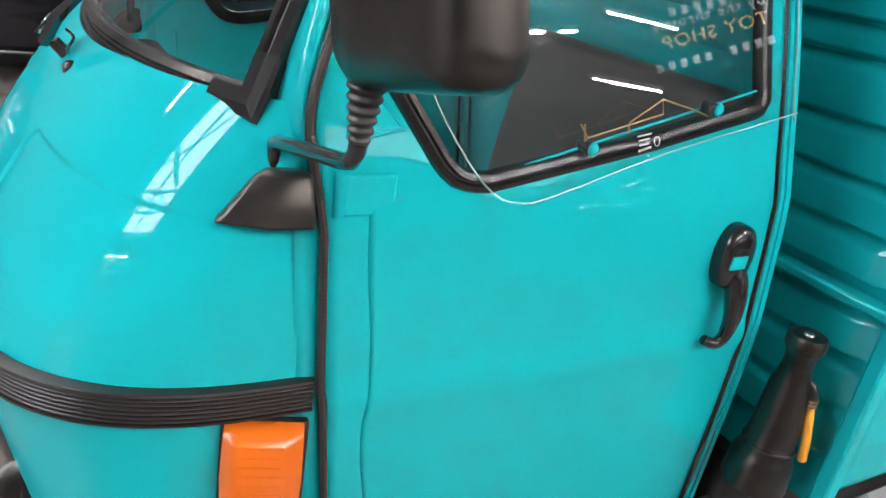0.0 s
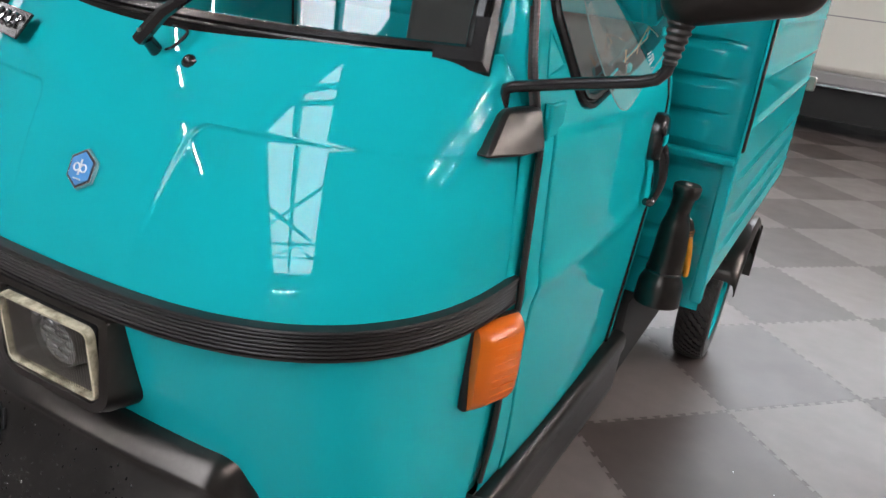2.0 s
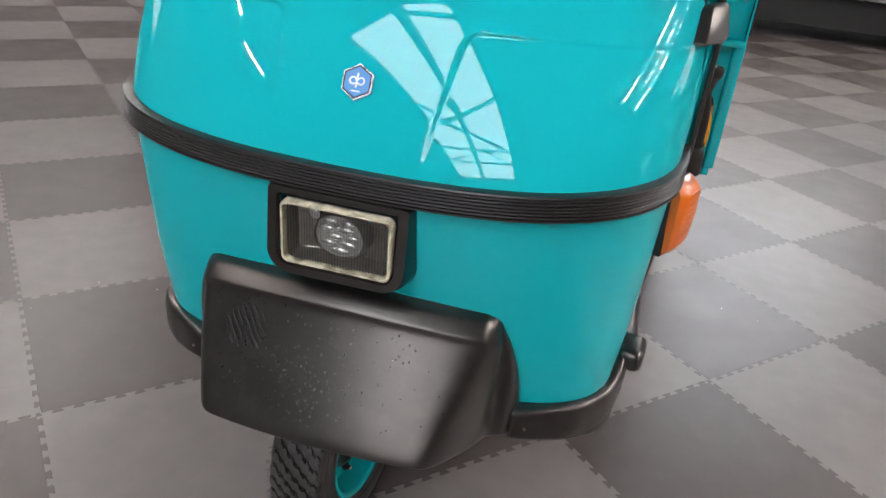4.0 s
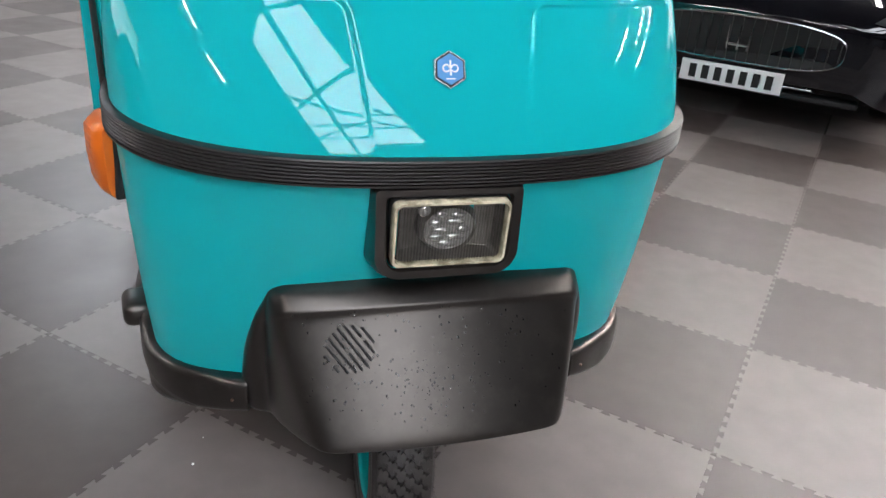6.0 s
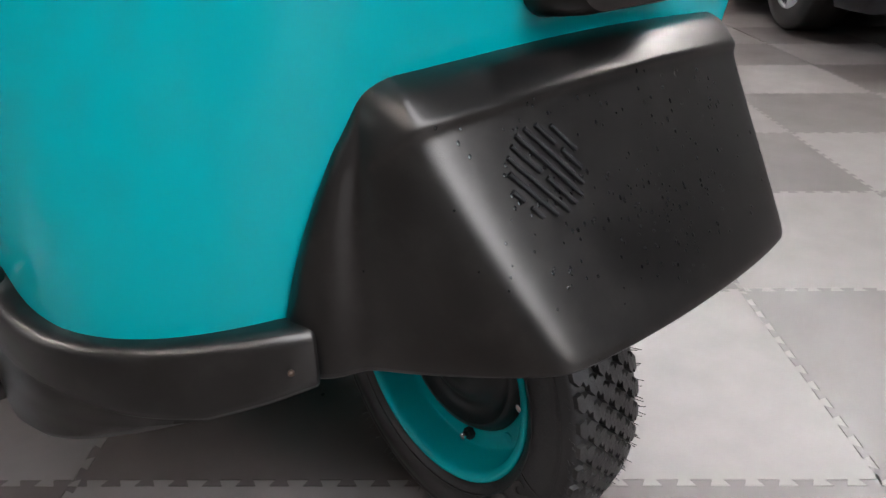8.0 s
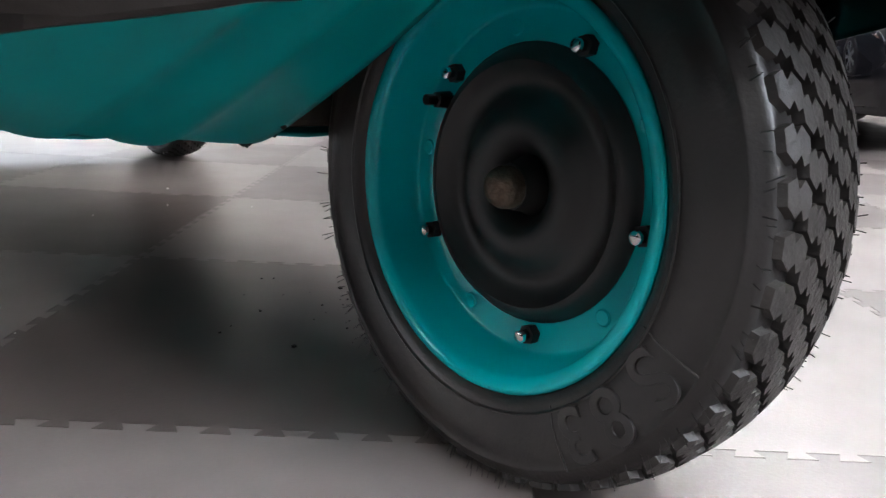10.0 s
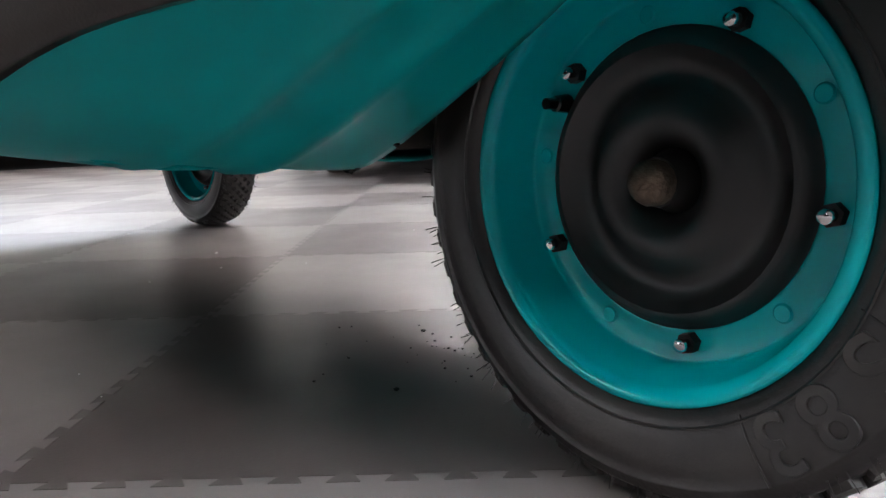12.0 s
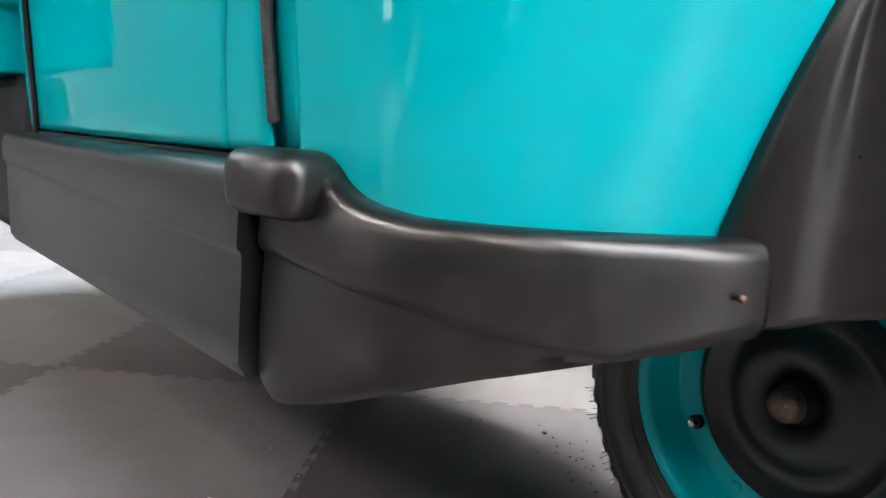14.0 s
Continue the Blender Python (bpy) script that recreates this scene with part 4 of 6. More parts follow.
def door(side):
    hinge_line = 0.503
    rows = []
    nz, ny = 110, 74
    for i in range(nz + 1):
        z = lerp(0.396, 1.42, i / nz)
        row = []
        for j in range(ny + 1):
            hl = hinge_line - 0.022 * soft(0.75, 0.96, z) + 0.055 * soft(0.72, 0.40, z)
            f0 = front_edge(z) + 0.006
            if z < 0.955 and j <= 12:
                y = [f0, lerp(f0, hl, 0.3), lerp(f0, hl, 0.6), hl - 0.006, hl - 0.004, hl - 0.0025, hl - 0.0012, hl, hl + 0.0012, hl + 0.0025, hl + 0.004, hl + 0.006, hl + 0.012][j]
            elif z < 0.955:
                y = lerp(hl + 0.012, rear_edge(z, side), (j - 12) / (ny - 12))
            else:
                y = lerp(f0, rear_edge(z, side), j / ny)
            x = door_x(y, z)
            # the hinge strip lies behind the skin, with a groove between
            if z < 0.955:
                x -= 0.003 * soft(hl + 0.002, hl - 0.003, y) + 0.004 * math.exp(-((y - hl) / 0.0016) ** 2)
            # soft crease
            x += 0.004 * math.exp(-((z - 0.742) / 0.02) ** 2)
            row.append(Vector((side * x, y, z)))
        rows.append(row)
    def keep(i, j):
        p = (rows[i][j] + rows[i + 1][j + 1]) / 2
        return not in_window(p.y, p.z)
    d = part("door", grid(rows, flip=side > 0, keep=keep), PAINT, ape, "glossy turquoise cab door", thick=0.003, sharp=0.9)
    line = resample([Vector((side * (door_x(y, z) + 0.001), y, z)) for y, z in (WIN + WIN[:1])], 120)[:-1]
    part("window_gasket", gasket(line, lambda p: Vector((side, 0, 0.12)), 0.011, 0.009), RUBBER, d, "black rubber window seal", sharp=0.5)
    pane = bmesh.new()
    pane.faces.new([pane.verts.new((side * (door_x(y, z) - 0.006), y, z)) for y, z in WIN])
    part("window_pane", pane, GLASS, d, "clear side window").visible_shadow = False
    part("window_rail", tube([(side * (door_x(0.6, 0.99) + 0.006), 0.605, 0.985), (side * (door_x(0.97, 1.075) + 0.006), 0.972, 1.079)], 0.0017, 8), PAINT, d)
    # hinge
    hx = door_x(0.47, 0.97)
    h = part("hinge", box(side * (hx + 0.002), 0.478, 0.968, 0.008, 0.052, 0.040), PAINT, d, "turquoise strap hinge", bevel=0.0025)
    part("knuckle", tube([(side * (hx + 0.004), 0.449, 0.948), (side * (hx + 0.004), 0.449, 0.990)], 0.006, 10), PAINT, h)
    # pressed triangle
    tr = [Vector((side * (door_x(y, z) + 0.0022), y, z)) for y, z in ((0.474, 1.066), (0.507, 1.031), (0.505, 1.027), (0.462, 1.018), (0.457, 1.024), (0.468, 1.064))]
    part("pressed_rib", tube(smooth_path(tr + tr[:1], 3), 0.0030, 8), PAINT, d)
    # handle
    hb = part("door_handle", bmesh.new(), GLOSS_BLACK, d, "black plastic door handle with keyhole")
    b = bmesh.new()
    pts = smooth_path([(0.476, 0.990, 0.868), (0.480, 0.992, 0.852), (0.486, 0.996, 0.832), (0.490, 1.000, 0.80), (0.488, 1.003, 0.775), (0.485, 1.003, 0.760), (0.483, 0.996, 0.752), (0.481, 0.986, 0.753), (0.478, 0.976, 0.757)], 6)
    pts = [Vector((side * p.x, p.y, p.z)) for p in pts]
    nn = len(pts)
    rad = [table([(0, 0.012), (0.15, 0.0155), (0.28, 0.0145), (0.45, 0.0105), (0.6, 0.0085), (0.85, 0.0075), (1, 0.007)], k / (nn - 1)) for k in range(nn)]
    tube(pts, rad, 12, b)
    b.to_mesh(hb.data)
    b.free()
    for f in hb.data.polygons:
        f.use_smooth = True
    ring_of = lambda x, f: [Vector((side * x, 0.984 + 0.0285 * f * math.copysign(abs(math.cos(a)) ** 0.8, math.cos(a)) * (1 - 0.14 * max(0, -math.sin(a))), 0.876 + 0.044 * f * math.copysign(abs(math.sin(a)) ** 0.85, math.sin(a)))) for a in np.linspace(0, 2 * math.pi, 33)[:-1]]
    es = grid([r + r[:1] for r in (ring_of(0.452, 1.0), ring_of(0.476, 1.0), ring_of(0.4825, 0.95), ring_of(0.4862, 0.84), ring_of(0.4880, 0.66), ring_of(0.4888, 0.35), ring_of(0.4890, 0.01))], flip=side < 0)
    bmesh.ops.remove_doubles(es, verts=es.verts, dist=0.0002)
    bmesh.ops.recalc_face_normals(es, faces=es.faces)
    part("escutcheon", es, GLOSS_BLACK, d, sharp=1.2)
    part("key_disc", box(side * 0.4875, 0.979, 0.874, 0.006, 0.027, 0.018, m=None), PAINT, d, bevel=0.001)
    return d


doors = [door(s) for s in (1, -1)]


# black seal round the door opening, pillar behind the door
def seal(side):
    pts, rad = [], []
    for k in range(640):
        z = lerp(0.416, 1.42, k / 639)
        pts.append(Vector((side * (door_x(0.45, z) + 0.001), front_edge(z) + 0.001, z)))
        rad.append(0.0048 if k % 3 else 0.0042)
    part("door_seal", tube(pts, rad, 8), BOOT, ape, "black finely ribbed rubber door seal")
    rows = []
    for z in np.linspace(0.40, 0.98, 24):
        x, y = door_x(0.45, z) - 0.010, front_edge(z)
        rows.append([Vector((side * a, b, z)) for a, b in ((x - 0.004, y - 0.022), (x - 0.001, y - 0.010), (x, y - 0.002), (x + 0.001, y + 0.012))])
    part("door_channel", grid(rows, flip=side > 0), PAINT, ape, "turquoise channel under the door seal", thick=0.002)
    pts = [Vector((side * (door_x(1.05, z) + 0.001), rear_edge(z, side) + 0.004, z)) for z in np.linspace(0.37, 1.42, 40)]
    part("door_seal", tube(pts, 0.005, 8), RUBBER, ape, "black rubber door seal")
    rows = []
    for z in np.linspace(0.335, 1.45, 30):
        y0 = rear_edge(z, side) + 0.010
        x = door_x(1.08, z)
        rows.append([Vector((side * a, b, z)) for a, b in ((x - 0.03, y0 - 0.006), (x - 0.004, y0 - 0.002), (x + 0.004, y0 + 0.003), (x + 0.003, y0 + 0.009), (x - 0.004, y0 + 0.012), (x + 0.003, y0 + 0.016), (x + 0.003, y0 + 0.023), (x - 0.006, y0 + 0.027), (x - 0.05, y0 + 0.029))])
    part("door_pillar", grid(rows, flip=side > 0), PAINT, ape, "turquoise folded-steel rear cab pillar", thick=0.002)


for s in (1, -1):
    seal(s)

# cab: rear wall, floor, seat, inner trim
rows = []
for k in range(141):
    z = lerp(0.37, 1.45, k / 140)
    groove = max(math.exp(-((z - c) / 0.0045) ** 2) for c in (1.000, 1.050, 1.100, 1.150, 1.200)) if z > 0.98 else 0.0
    row = []
    for j in range(49):
        u = j / 24 - 1
        y = lerp(rear_edge(z, -1), rear_edge(z, 1), (u + 1) / 2) + 0.024
        row.append(Vector((u * (door_x(1.08, z) - 0.012), y + 0.009 * groove * soft(0.90, 0.86, abs(u)), z)))
    rows.append(row)
part("cab_back_wall", grid(rows, keep=lambda i, j: not (1.245 < rows[i][j].z < 1.40 and abs(rows[i][j].x) < 0.30)), PAINT, ape, "turquoise grooved cab rear wall with a window opening", thick=0.003, sharp=1.0)
part("cab_floor", box(0, 0.78, 0.30, 0.84, 0.68, 0.02), MATT_BLACK, ape, smooth=False)
# belly: a middle pan and two flanks that sweep up round the wheel
rows = []
for y, z in ((0.52, 0.221), (0.62, 0.222), (0.85, 0.228), (1.05, 0.236), (1.15, 0.30)):
    rows.append([Vector((x, y, z + 0.0015 * math.cos(x * 60) + 0.03 * (abs(x) / 0.38) ** 5)) for x in np.linspace(-0.38, 0.38, 41)])
part("belly_pan", grid(rows, flip=True), PAINT_SATIN, ape, "dull turquoise belly pan with pressed ribs", thick=0.004)
part("frame_member", box(0, 0.519, 0.278, 0.214, 0.024, 0.096), GRIME, ape, "frame member caked in brown road grime", bevel=0.006)
for s in (1, -1):
    inner = smooth_path([(0.122, 0.530, 0.2195), (0.121, 0.500, 0.222), (0.120, 0.470, 0.233), (0.120, 0.427, 0.254), (0.120, 0.366, 0.286), (0.12, 0.310, 0.318), (0.125, 0.26, 0.350), (0.14, 0.225, 0.38)], 5)
    outer = smooth_path([(0.405, 0.560, 0.248), (0.410, 0.480, 0.252), (0.410, 0.430, 0.260), (0.405, 0.370, 0.275), (0.392, 0.320, 0.295), (0.365, 0.280, 0.315), (0.32, 0.255, 0.335), (0.28, 0.245, 0.36)], 5)
    rows = []
    for k, (a, c) in enumerate(zip(inner, outer)):
        row = []
        for j_ in range(41):
            w = j_ / 40
            p = lerp(a, c, w) + Vector((0, 0, -0.003 * math.sin(math.pi * w) - 0.0055 * (math.exp(-((w - 0.31) / 0.045) ** 2) + math.exp(-((w - 0.56) / 0.045) ** 2)) - 0.0008 * math.sin(w * 19 + k * 0.12)))
            row.append(Vector((s * p.x, p.y, p.z)))
        rows.append(row)
    part("belly_flank", grid(rows, flip=s > 0), PAINT_SATIN, ape, "dull turquoise inner panel behind the bumper", thick=0.003)
    rng = random.Random(7)
    rag = bmesh.new()
    for k in range(26):
        v = rng.random() ** 1.5
        y0, z0 = lerp(0.515, 0.45, v), lerp(0.222, 0.244, v)
        bmesh.ops.create_icosphere(rag, subdivisions=1, radius=rng.uniform(0.003, 0.0065), matrix=Matrix.Translation((s * (0.120 + rng.uniform(-0.004, 0.006)), y0, z0 - rng.uniform(0.0, 0.005))) @ Euler((rng.uniform(-1, 1), rng.uniform(-1, 1), 0)).to_matrix().to_4x4() @ Matrix.Diagonal((0.7, rng.uniform(0.8, 1.8), rng.uniform(0.5, 1.0), 1)))
    part("torn_edge", rag, MATT_BLACK, ape, "ragged dark underseal on the panel's edge")
part("dirty_frame", box(0, 0.62, 0.255, 0.22, 0.22, 0.05), mat("grimy_metal", (0.045, 0.038, 0.032), 0.8, vary=0.4, vary_scale=40.0, bump=0.6, bump_scale=60.0), ape, smooth=False)


seat = part("seat", cushion(0, 0.90, 0.63, 0.72, 0.36, 0.12, 0.05), SEAT, ape, "black vinyl bench seat")
part("backrest", cushion(0, 0, 0, 0.50, 0.08, 0.34, 0.035, m=Matrix.Translation((0.172, 1.012, 0.892)) @ Euler((radians(-8), 0, 0)).to_matrix().to_4x4()), SEAT, seat)
part("seat_box", box(0, 0.90, 0.44, 0.68, 0.34, 0.28), PAINT, seat, smooth=False)
bm = tube(smooth_path([(-0.30, 0.62, 0.91), (-0.20, 0.60, 0.93), (0, 0.585, 0.925), (0.20, 0.60, 0.93), (0.30, 0.62, 0.91)], 6), 0.013, 10)
tube([(0, 0.42, 0.5), (0, 0.585, 0.925)], 0.025, 12, bm)
hb = part("handlebar", bm, MATT_BLACK, ape, "black steering handlebar")
for s in (1, -1):
    part("grip", tube([(s * 0.26, 0.612, 0.918), (s * 0.38, 0.636, 0.893)], 0.018, 12), RUBBER, hb)
part("dashboard", cushion(0, 0.375, 0.93, 0.62, 0.11, 0.05, 0.02), MATT_BLACK, ape, "dark dashboard shelf under the windscreen")


# mirrors
def mirror(side):
    b = bmesh.new()
    rows = []
    # base: a wedge that hugs the corner
    ring0 = [(0.404, 0.352, 0.936), (0.431, 0.342, 0.938), (0.456, 0.386, 0.938), (0.465, 0.426, 0.941), (0.440, 0.432, 0.941), (0.420, 0.40, 0.938)]
    ring1 = [(0.405, 0.360, 0.944), (0.429, 0.352, 0.947), (0.455, 0.390, 0.949), (0.463, 0.425, 0.952), (0.438, 0.430, 0.952), (0.418, 0.405, 0.947)]
    ring2 = [(0.411, 0.386, 0.978), (0.428, 0.378, 0.980), (0.447, 0.397, 0.983), (0.456, 0.422, 0.985), (0.436, 0.427, 0.985), (0.420, 0.412, 0.980)]
    ring3 = [(0.416, 0.394, 0.984), (0.428, 0.387, 0.986), (0.443, 0.402, 0.988), (0.450, 0.419, 0.990), (0.437, 0.422, 0.989), (0.424, 0.412, 0.986)]
    for r in (ring0, ring1, ring2, ring3):
        rows.append([Vector((side * x, y, z)) for x, y, z in r])
    grid(rows, closed=True, flip=side < 0, bm=b)
    b.faces.new([b.verts.new(p) for p in rows[3]])
    b.faces.new([b.verts.new(p) for p in rows[0]])
    bmesh.ops.remove_doubles(b, verts=b.verts, dist=0.0001)
    bmesh.ops.recalc_face_normals(b, faces=b.faces)
    mr = part("wing_mirror", b, PLASTIC, ape, "black wing mirror on a bent steel arm", bevel=0.004)
    pts = [(0.4155, 0.400, 0.962), (0.4145, 0.399, 0.998), (0.417, 0.398, 1.006), (0.427, 0.398, 1.010), (0.49, 0.399, 1.024), (0.562, 0.40, 1.039), (0.576, 0.40, 1.044), (0.584, 0.40, 1.053), (0.586, 0.40, 1.066)]
    part("arm", tube([(side * x, y, z) for x, y, z in pts], 0.0067, 12), GLOSS_BLACK, mr, "black steel mirror arm")
    bm2 = bmesh.new()
    ks = [k / 60 for k in range(61)]
    tube([(side * lerp(0.5855, 0.589, v), 0.40, lerp(1.060, 1.108, v)) for v in ks], [lerp(0.0070, 0.0138, v) + 0.0011 * math.sin(v * 6.5 * 2 * math.pi) * soft(0.0, 0.12, v) for v in ks], 24, bm2)
    part("bellows", bm2, BOOT, mr, "ribbed black rubber boot", sharp=2.0)
    hm = Matrix.Translation((side * 0.628, 0.402, 1.173)) @ Euler((radians(4), radians(-side * 13), radians(side * 6))).to_matrix().to_4x4()
    rows = []
    for y, g in ((0.024, 0.96), (0.022, 0.99), (0.014, 1.0), (-0.002, 0.985), (-0.014, 0.93), (-0.022, 0.82), (-0.027, 0.55), (-0.029, 0.2)):
        rows.append([hm @ Vector((x * g, y, z * g)) for x, z in rounded(0.0755, 0.067, 0.026)])
    hb_ = grid(rows, closed=True, flip=True)
    hb_.faces.new([hb_.verts.new(p) for p in rows[-1]])
    bmesh.ops.remove_doubles(hb_, verts=hb_.verts, dist=0.0001)
    bmesh.ops.recalc_face_normals(hb_, faces=hb_.faces)
    part("shell", hb_, PLASTIC, mr, "rounded black plastic mirror shell", sharp=1.0)
    gp = bmesh.new()
    gp.faces.new([gp.verts.new(hm @ Vector((x * 0.95, 0.021, z * 0.95))) for x, z in rounded(0.077, 0.068, 0.026)])
    part("glass", gp, CHROME, mr, "mirror glass")


mirror(1)
mirror(-1)


# wind deflectors outside the side windows
def deflector(side):
    pts = [(0.508, 1.13), (0.520, 1.07), (0.555, 1.012), (0.584, 0.982), (0.611, 0.973), (0.652, 0.977), (0.81, 1.017), (1.008, 1.0575), (1.017, 1.062), (1.018, 1.075), (0.990, 1.36), (0.70, 1.37), (0.62, 1.33)]
    line = smooth_path([Vector((0, y, z)) for y, z in pts], 3)
    def lift(p):
        return Vector((side * (0.488 - 0.36 * (p.z - 1.0)), p.y, p.z))
    c = Vector((0, 0.8, 1.17))
    b = bmesh.new()
    rows = [[lift(lerp(c, p, f)) for p in line] for f in (0.02, 0.35, 0.7, 1.0)]
    grid(rows, closed=True, bm=b)
    d = part("wind_deflector", b, ACRYLIC, ape, "clear acrylic wind deflector outside the window")
    d.visible_shadow = False
    part("edge", tube([lift(p) for p in line], 0.0009, 6, closed=True), mat("acrylic_edge", (0.22, 0.36, 0.35), 0.2, spec=0.8), d)
    for y, z in ((0.718, 1.015), (0.887, 1.061)):
        kx = 0.4655
        kb = bmesh.new()
        bmesh.ops.create_uvsphere(kb, u_segments=16, v_segments=10, radius=0.0066, matrix=Matrix.Translation((side * kx, y, z)) @ Matrix.Diagonal((0.55, 1, 1.12, 1)))
        kn = part("knob", kb, PAINT, d, "turquoise round cap")
        part("bush", box(side * (kx - 0.011), y - 0.003, z - 0.002, 0.018, 0.013, 0.017), GLOSS_BLACK, kn, bevel=0.004)
    # wire clips
    for w in ([(0.699, 1.040), (0.712, 1.026), (0.709, 1.022), (0.704, 1.040)], [(0.712, 1.026), (0.809, 1.053), (0.803, 1.069), (0.764, 1.043), (0.766, 1.031)], [(0.803, 1.069), (0.858, 1.058), (0.879, 1.052)]):
        part("wire_clip", tube([(side * 0.460, y, z) for y, z in w], 0.0010, 6), BRASS, d, "thin brass wire clip")
    # printed approval mark: plain bars and a ring
    def mark(y, z, wd, h):
        p = lift(Vector((0, y, z)))
        part("mark", box(0, 0, 0, 0.0005, wd, h, m=Matrix.Translation((p.x + side * 0.0008, y, z)) @ Euler((radians(11), 0, 0)).to_matrix().to_4x4()), WHITE, d, smooth=False)
    for k, wd in enumerate((0.019, 0.015, 0.013)):
        mark(0.773, 1.0345 - 0.0045 * k, wd, 0.0013 if k % 2 else 0.0017)
    for k in range(7):
        mark(0.766 + 0.0026 * k, 1.0190 + 0.0006 * k, 0.0017, 0.0026)
    mark(0.779, 1.0145, 0.0016, 0.0016)
    part("mark", tube([lift(Vector((0, 0.791 + 0.0040 * math.cos(a), 1.0285 + 0.0046 * math.sin(a)))) + Vector((side * 0.0008, 0, 0)) for a in np.linspace(0, 2 * math.pi, 17)[:-1]], 0.0004, 5, closed=True), WHITE, d)


for s in (1, -1):
    deflector(s)


# load box behind the cab
BOX_X0, BOX_X1, BOX_Y0, BOX_Y1 = 0.588, 0.612, 1.235, 2.62


def box_x(y):
    return lerp(BOX_X0, BOX_X1, (y - BOX_Y0) / (BOX_Y1 - BOX_Y0))


# boards pressed into the wall: each slopes at its top and ends in a sharp lower edge
BOARDS = [(0.832, 0.898), (0.898, 0.967), (0.967, 1.038), (1.038, 1.124), (1.124, 1.168), (1.168, 1.25), (1.25, 1.33), (1.33, 1.42)]
rows = []
for z, off in [(0.815, 0.0)] + [q for lo, hi in BOARDS for q in ((lo + 0.001, 0.0), (lo + 0.004, 0.0), (lo + 0.0055, 0.012), (lo + 0.009, 0.0145), (hi - 0.020, 0.0145), (hi - 0.014, 0.0130), (hi - 0.003, 0.0015), (hi - 0.001, 0.0))] + [(1.50, 0.0)]:
    row = []
    for j in range(61):
        x = lerp(-0.586, 0.586, j / 60)
        row.append(Vector((x, BOX_Y0 - off * soft(0.549, 0.537, abs(x)), z)))
    rows.append(row)
part("box_front_wall", grid(rows, flip=False), PAINT, ape, "turquoise load-box front wall with pressed ribs", thick=0.004, sharp=0.6)
rows = []
for k in range(90):
    z = lerp(0.47, 0.80, k / 89)
    row = []
    for j in range(61):
        x = lerp(-0.586, 0.586, j / 60)
        press = 0.0
        for c in (0.753, 0.672, 0.59):
            press = max(press, soft(0.034, 0.026, abs(z - c)) * soft(0.549, 0.537, abs(x)))
        row.append(Vector((x, BOX_Y0 + 0.004 - 0.013 * press, z)))
    rows.append(row)
part("box_lower_wall", grid(rows), PAINT, ape, "turquoise lower load-box wall with pressed ribs", thick=0.004, sharp=1.0)
part("box_ledge", box(0, BOX_Y0 - 0.006, 0.812, 1.176, 0.055, 0.016), PAINT, ape, bevel=0.004)
for s in (1, -1):
    rows = []
    for k in range(130):
        z = lerp(0.50, 1.50, k / 129)
        row = []
        for j in range(41):
            y = lerp(BOX_Y0 - 0.012, BOX_Y1, j / 40)
            groove = 0.0
            for c in (0.60, 0.68, 0.76, 0.88, 0.98, 1.08, 1.2, 1.32):
                groove = max(groove, math.exp(-((z - c) / 0.007) ** 2) * soft(BOX_Y0 + 0.05, BOX_Y0 + 0.08, y) * soft(BOX_Y1 - 0.03, BOX_Y1 - 0.06, y))
            x = box_x(y) + 0.007 * groove - 0.016 * soft(0.53, 0.50, z)
            row.append(Vector((s * x, y, z)))
        rows.append(row)
    part("box_side_wall", grid(rows, flip=s > 0), PAINT, ape, "turquoise load-box side with pressed ribs", thick=0.004, sharp=1.0)
    part("box_corner_post", box(s * 0.580, BOX_Y0 - 0.004, 0.655, 0.026, 0.030, 0.32), PAINT, ape, bevel=0.005)
    part("box_seal", box(s * (BOX_X0 + 0.003), BOX_Y0 + 0.013, 1.165, 0.012, 0.022, 0.67), RUBBER, ape, "black rubber edge seal of the load box", bevel=0.003)
part("box_roof", box(0, (BOX_Y0 + BOX_Y1) / 2, 1.51, 1.23, BOX_Y1 - BOX_Y0 + 0.02, 0.03), PAINT, ape, bevel=0.01)
part("box_floor", box(0, (BOX_Y0 + BOX_Y1) / 2, 0.488, 1.12, BOX_Y1 - BOX_Y0 - 0.02, 0.03), PAINT_SATIN, ape, smooth=False)
part("box_rear_wall", box(0, BOX_Y1 - 0.004, 0.99, 1.19, 0.02, 1.0), PAINT, ape, smooth=False)
part("door_latch", box(0.628, BOX_Y1 - 0.02, 0.86, 0.03, 0.03, 0.05), STEEL, ape, "steel rear-door latch", bevel=0.006)
# plain block in the chassis' place, sized to darken the floor under the vehicle
part("rear_chassis", box(0, 1.82, 0.353, 0.89, 1.26, 0.236), MATT_BLACK, ape, "dark block in place of the chassis, added to keep light from under the load box", bevel=0.02)
part("rear_axle", tube([(-0.45, 2.03, 0.215), (0.45, 2.03, 0.215)], 0.035, 12), MATT_BLACK, ape)

# air snorkel and its drain hose behind the door
bm = bmesh.new()
axis = smooth_path([(0.521, 1.136, 0.752), (0.518, 1.142, 0.728), (0.514, 1.150, 0.70), (0.513, 1.155, 0.66), (0.513, 1.158, 0.615), (0.511, 1.158, 0.565), (0.510, 1.158, 0.50)], 6)
tube(axis, [table([(0.48, 0.050), (0.552, 0.046), (0.560, 0.037), (0.572, 0.0385), (0.580, 0.036), (0.64, 0.0325), (0.676, 0.0295), (0.694, 0.0235), (0.715, 0.0205), (0.735, 0.0215), (0.755, 0.025)], p[2]) for p in axis], 20, bm)
sn = part("air_snorkel", bm, PLASTIC, ape, "black plastic air intake behind the door", sharp=0.9)
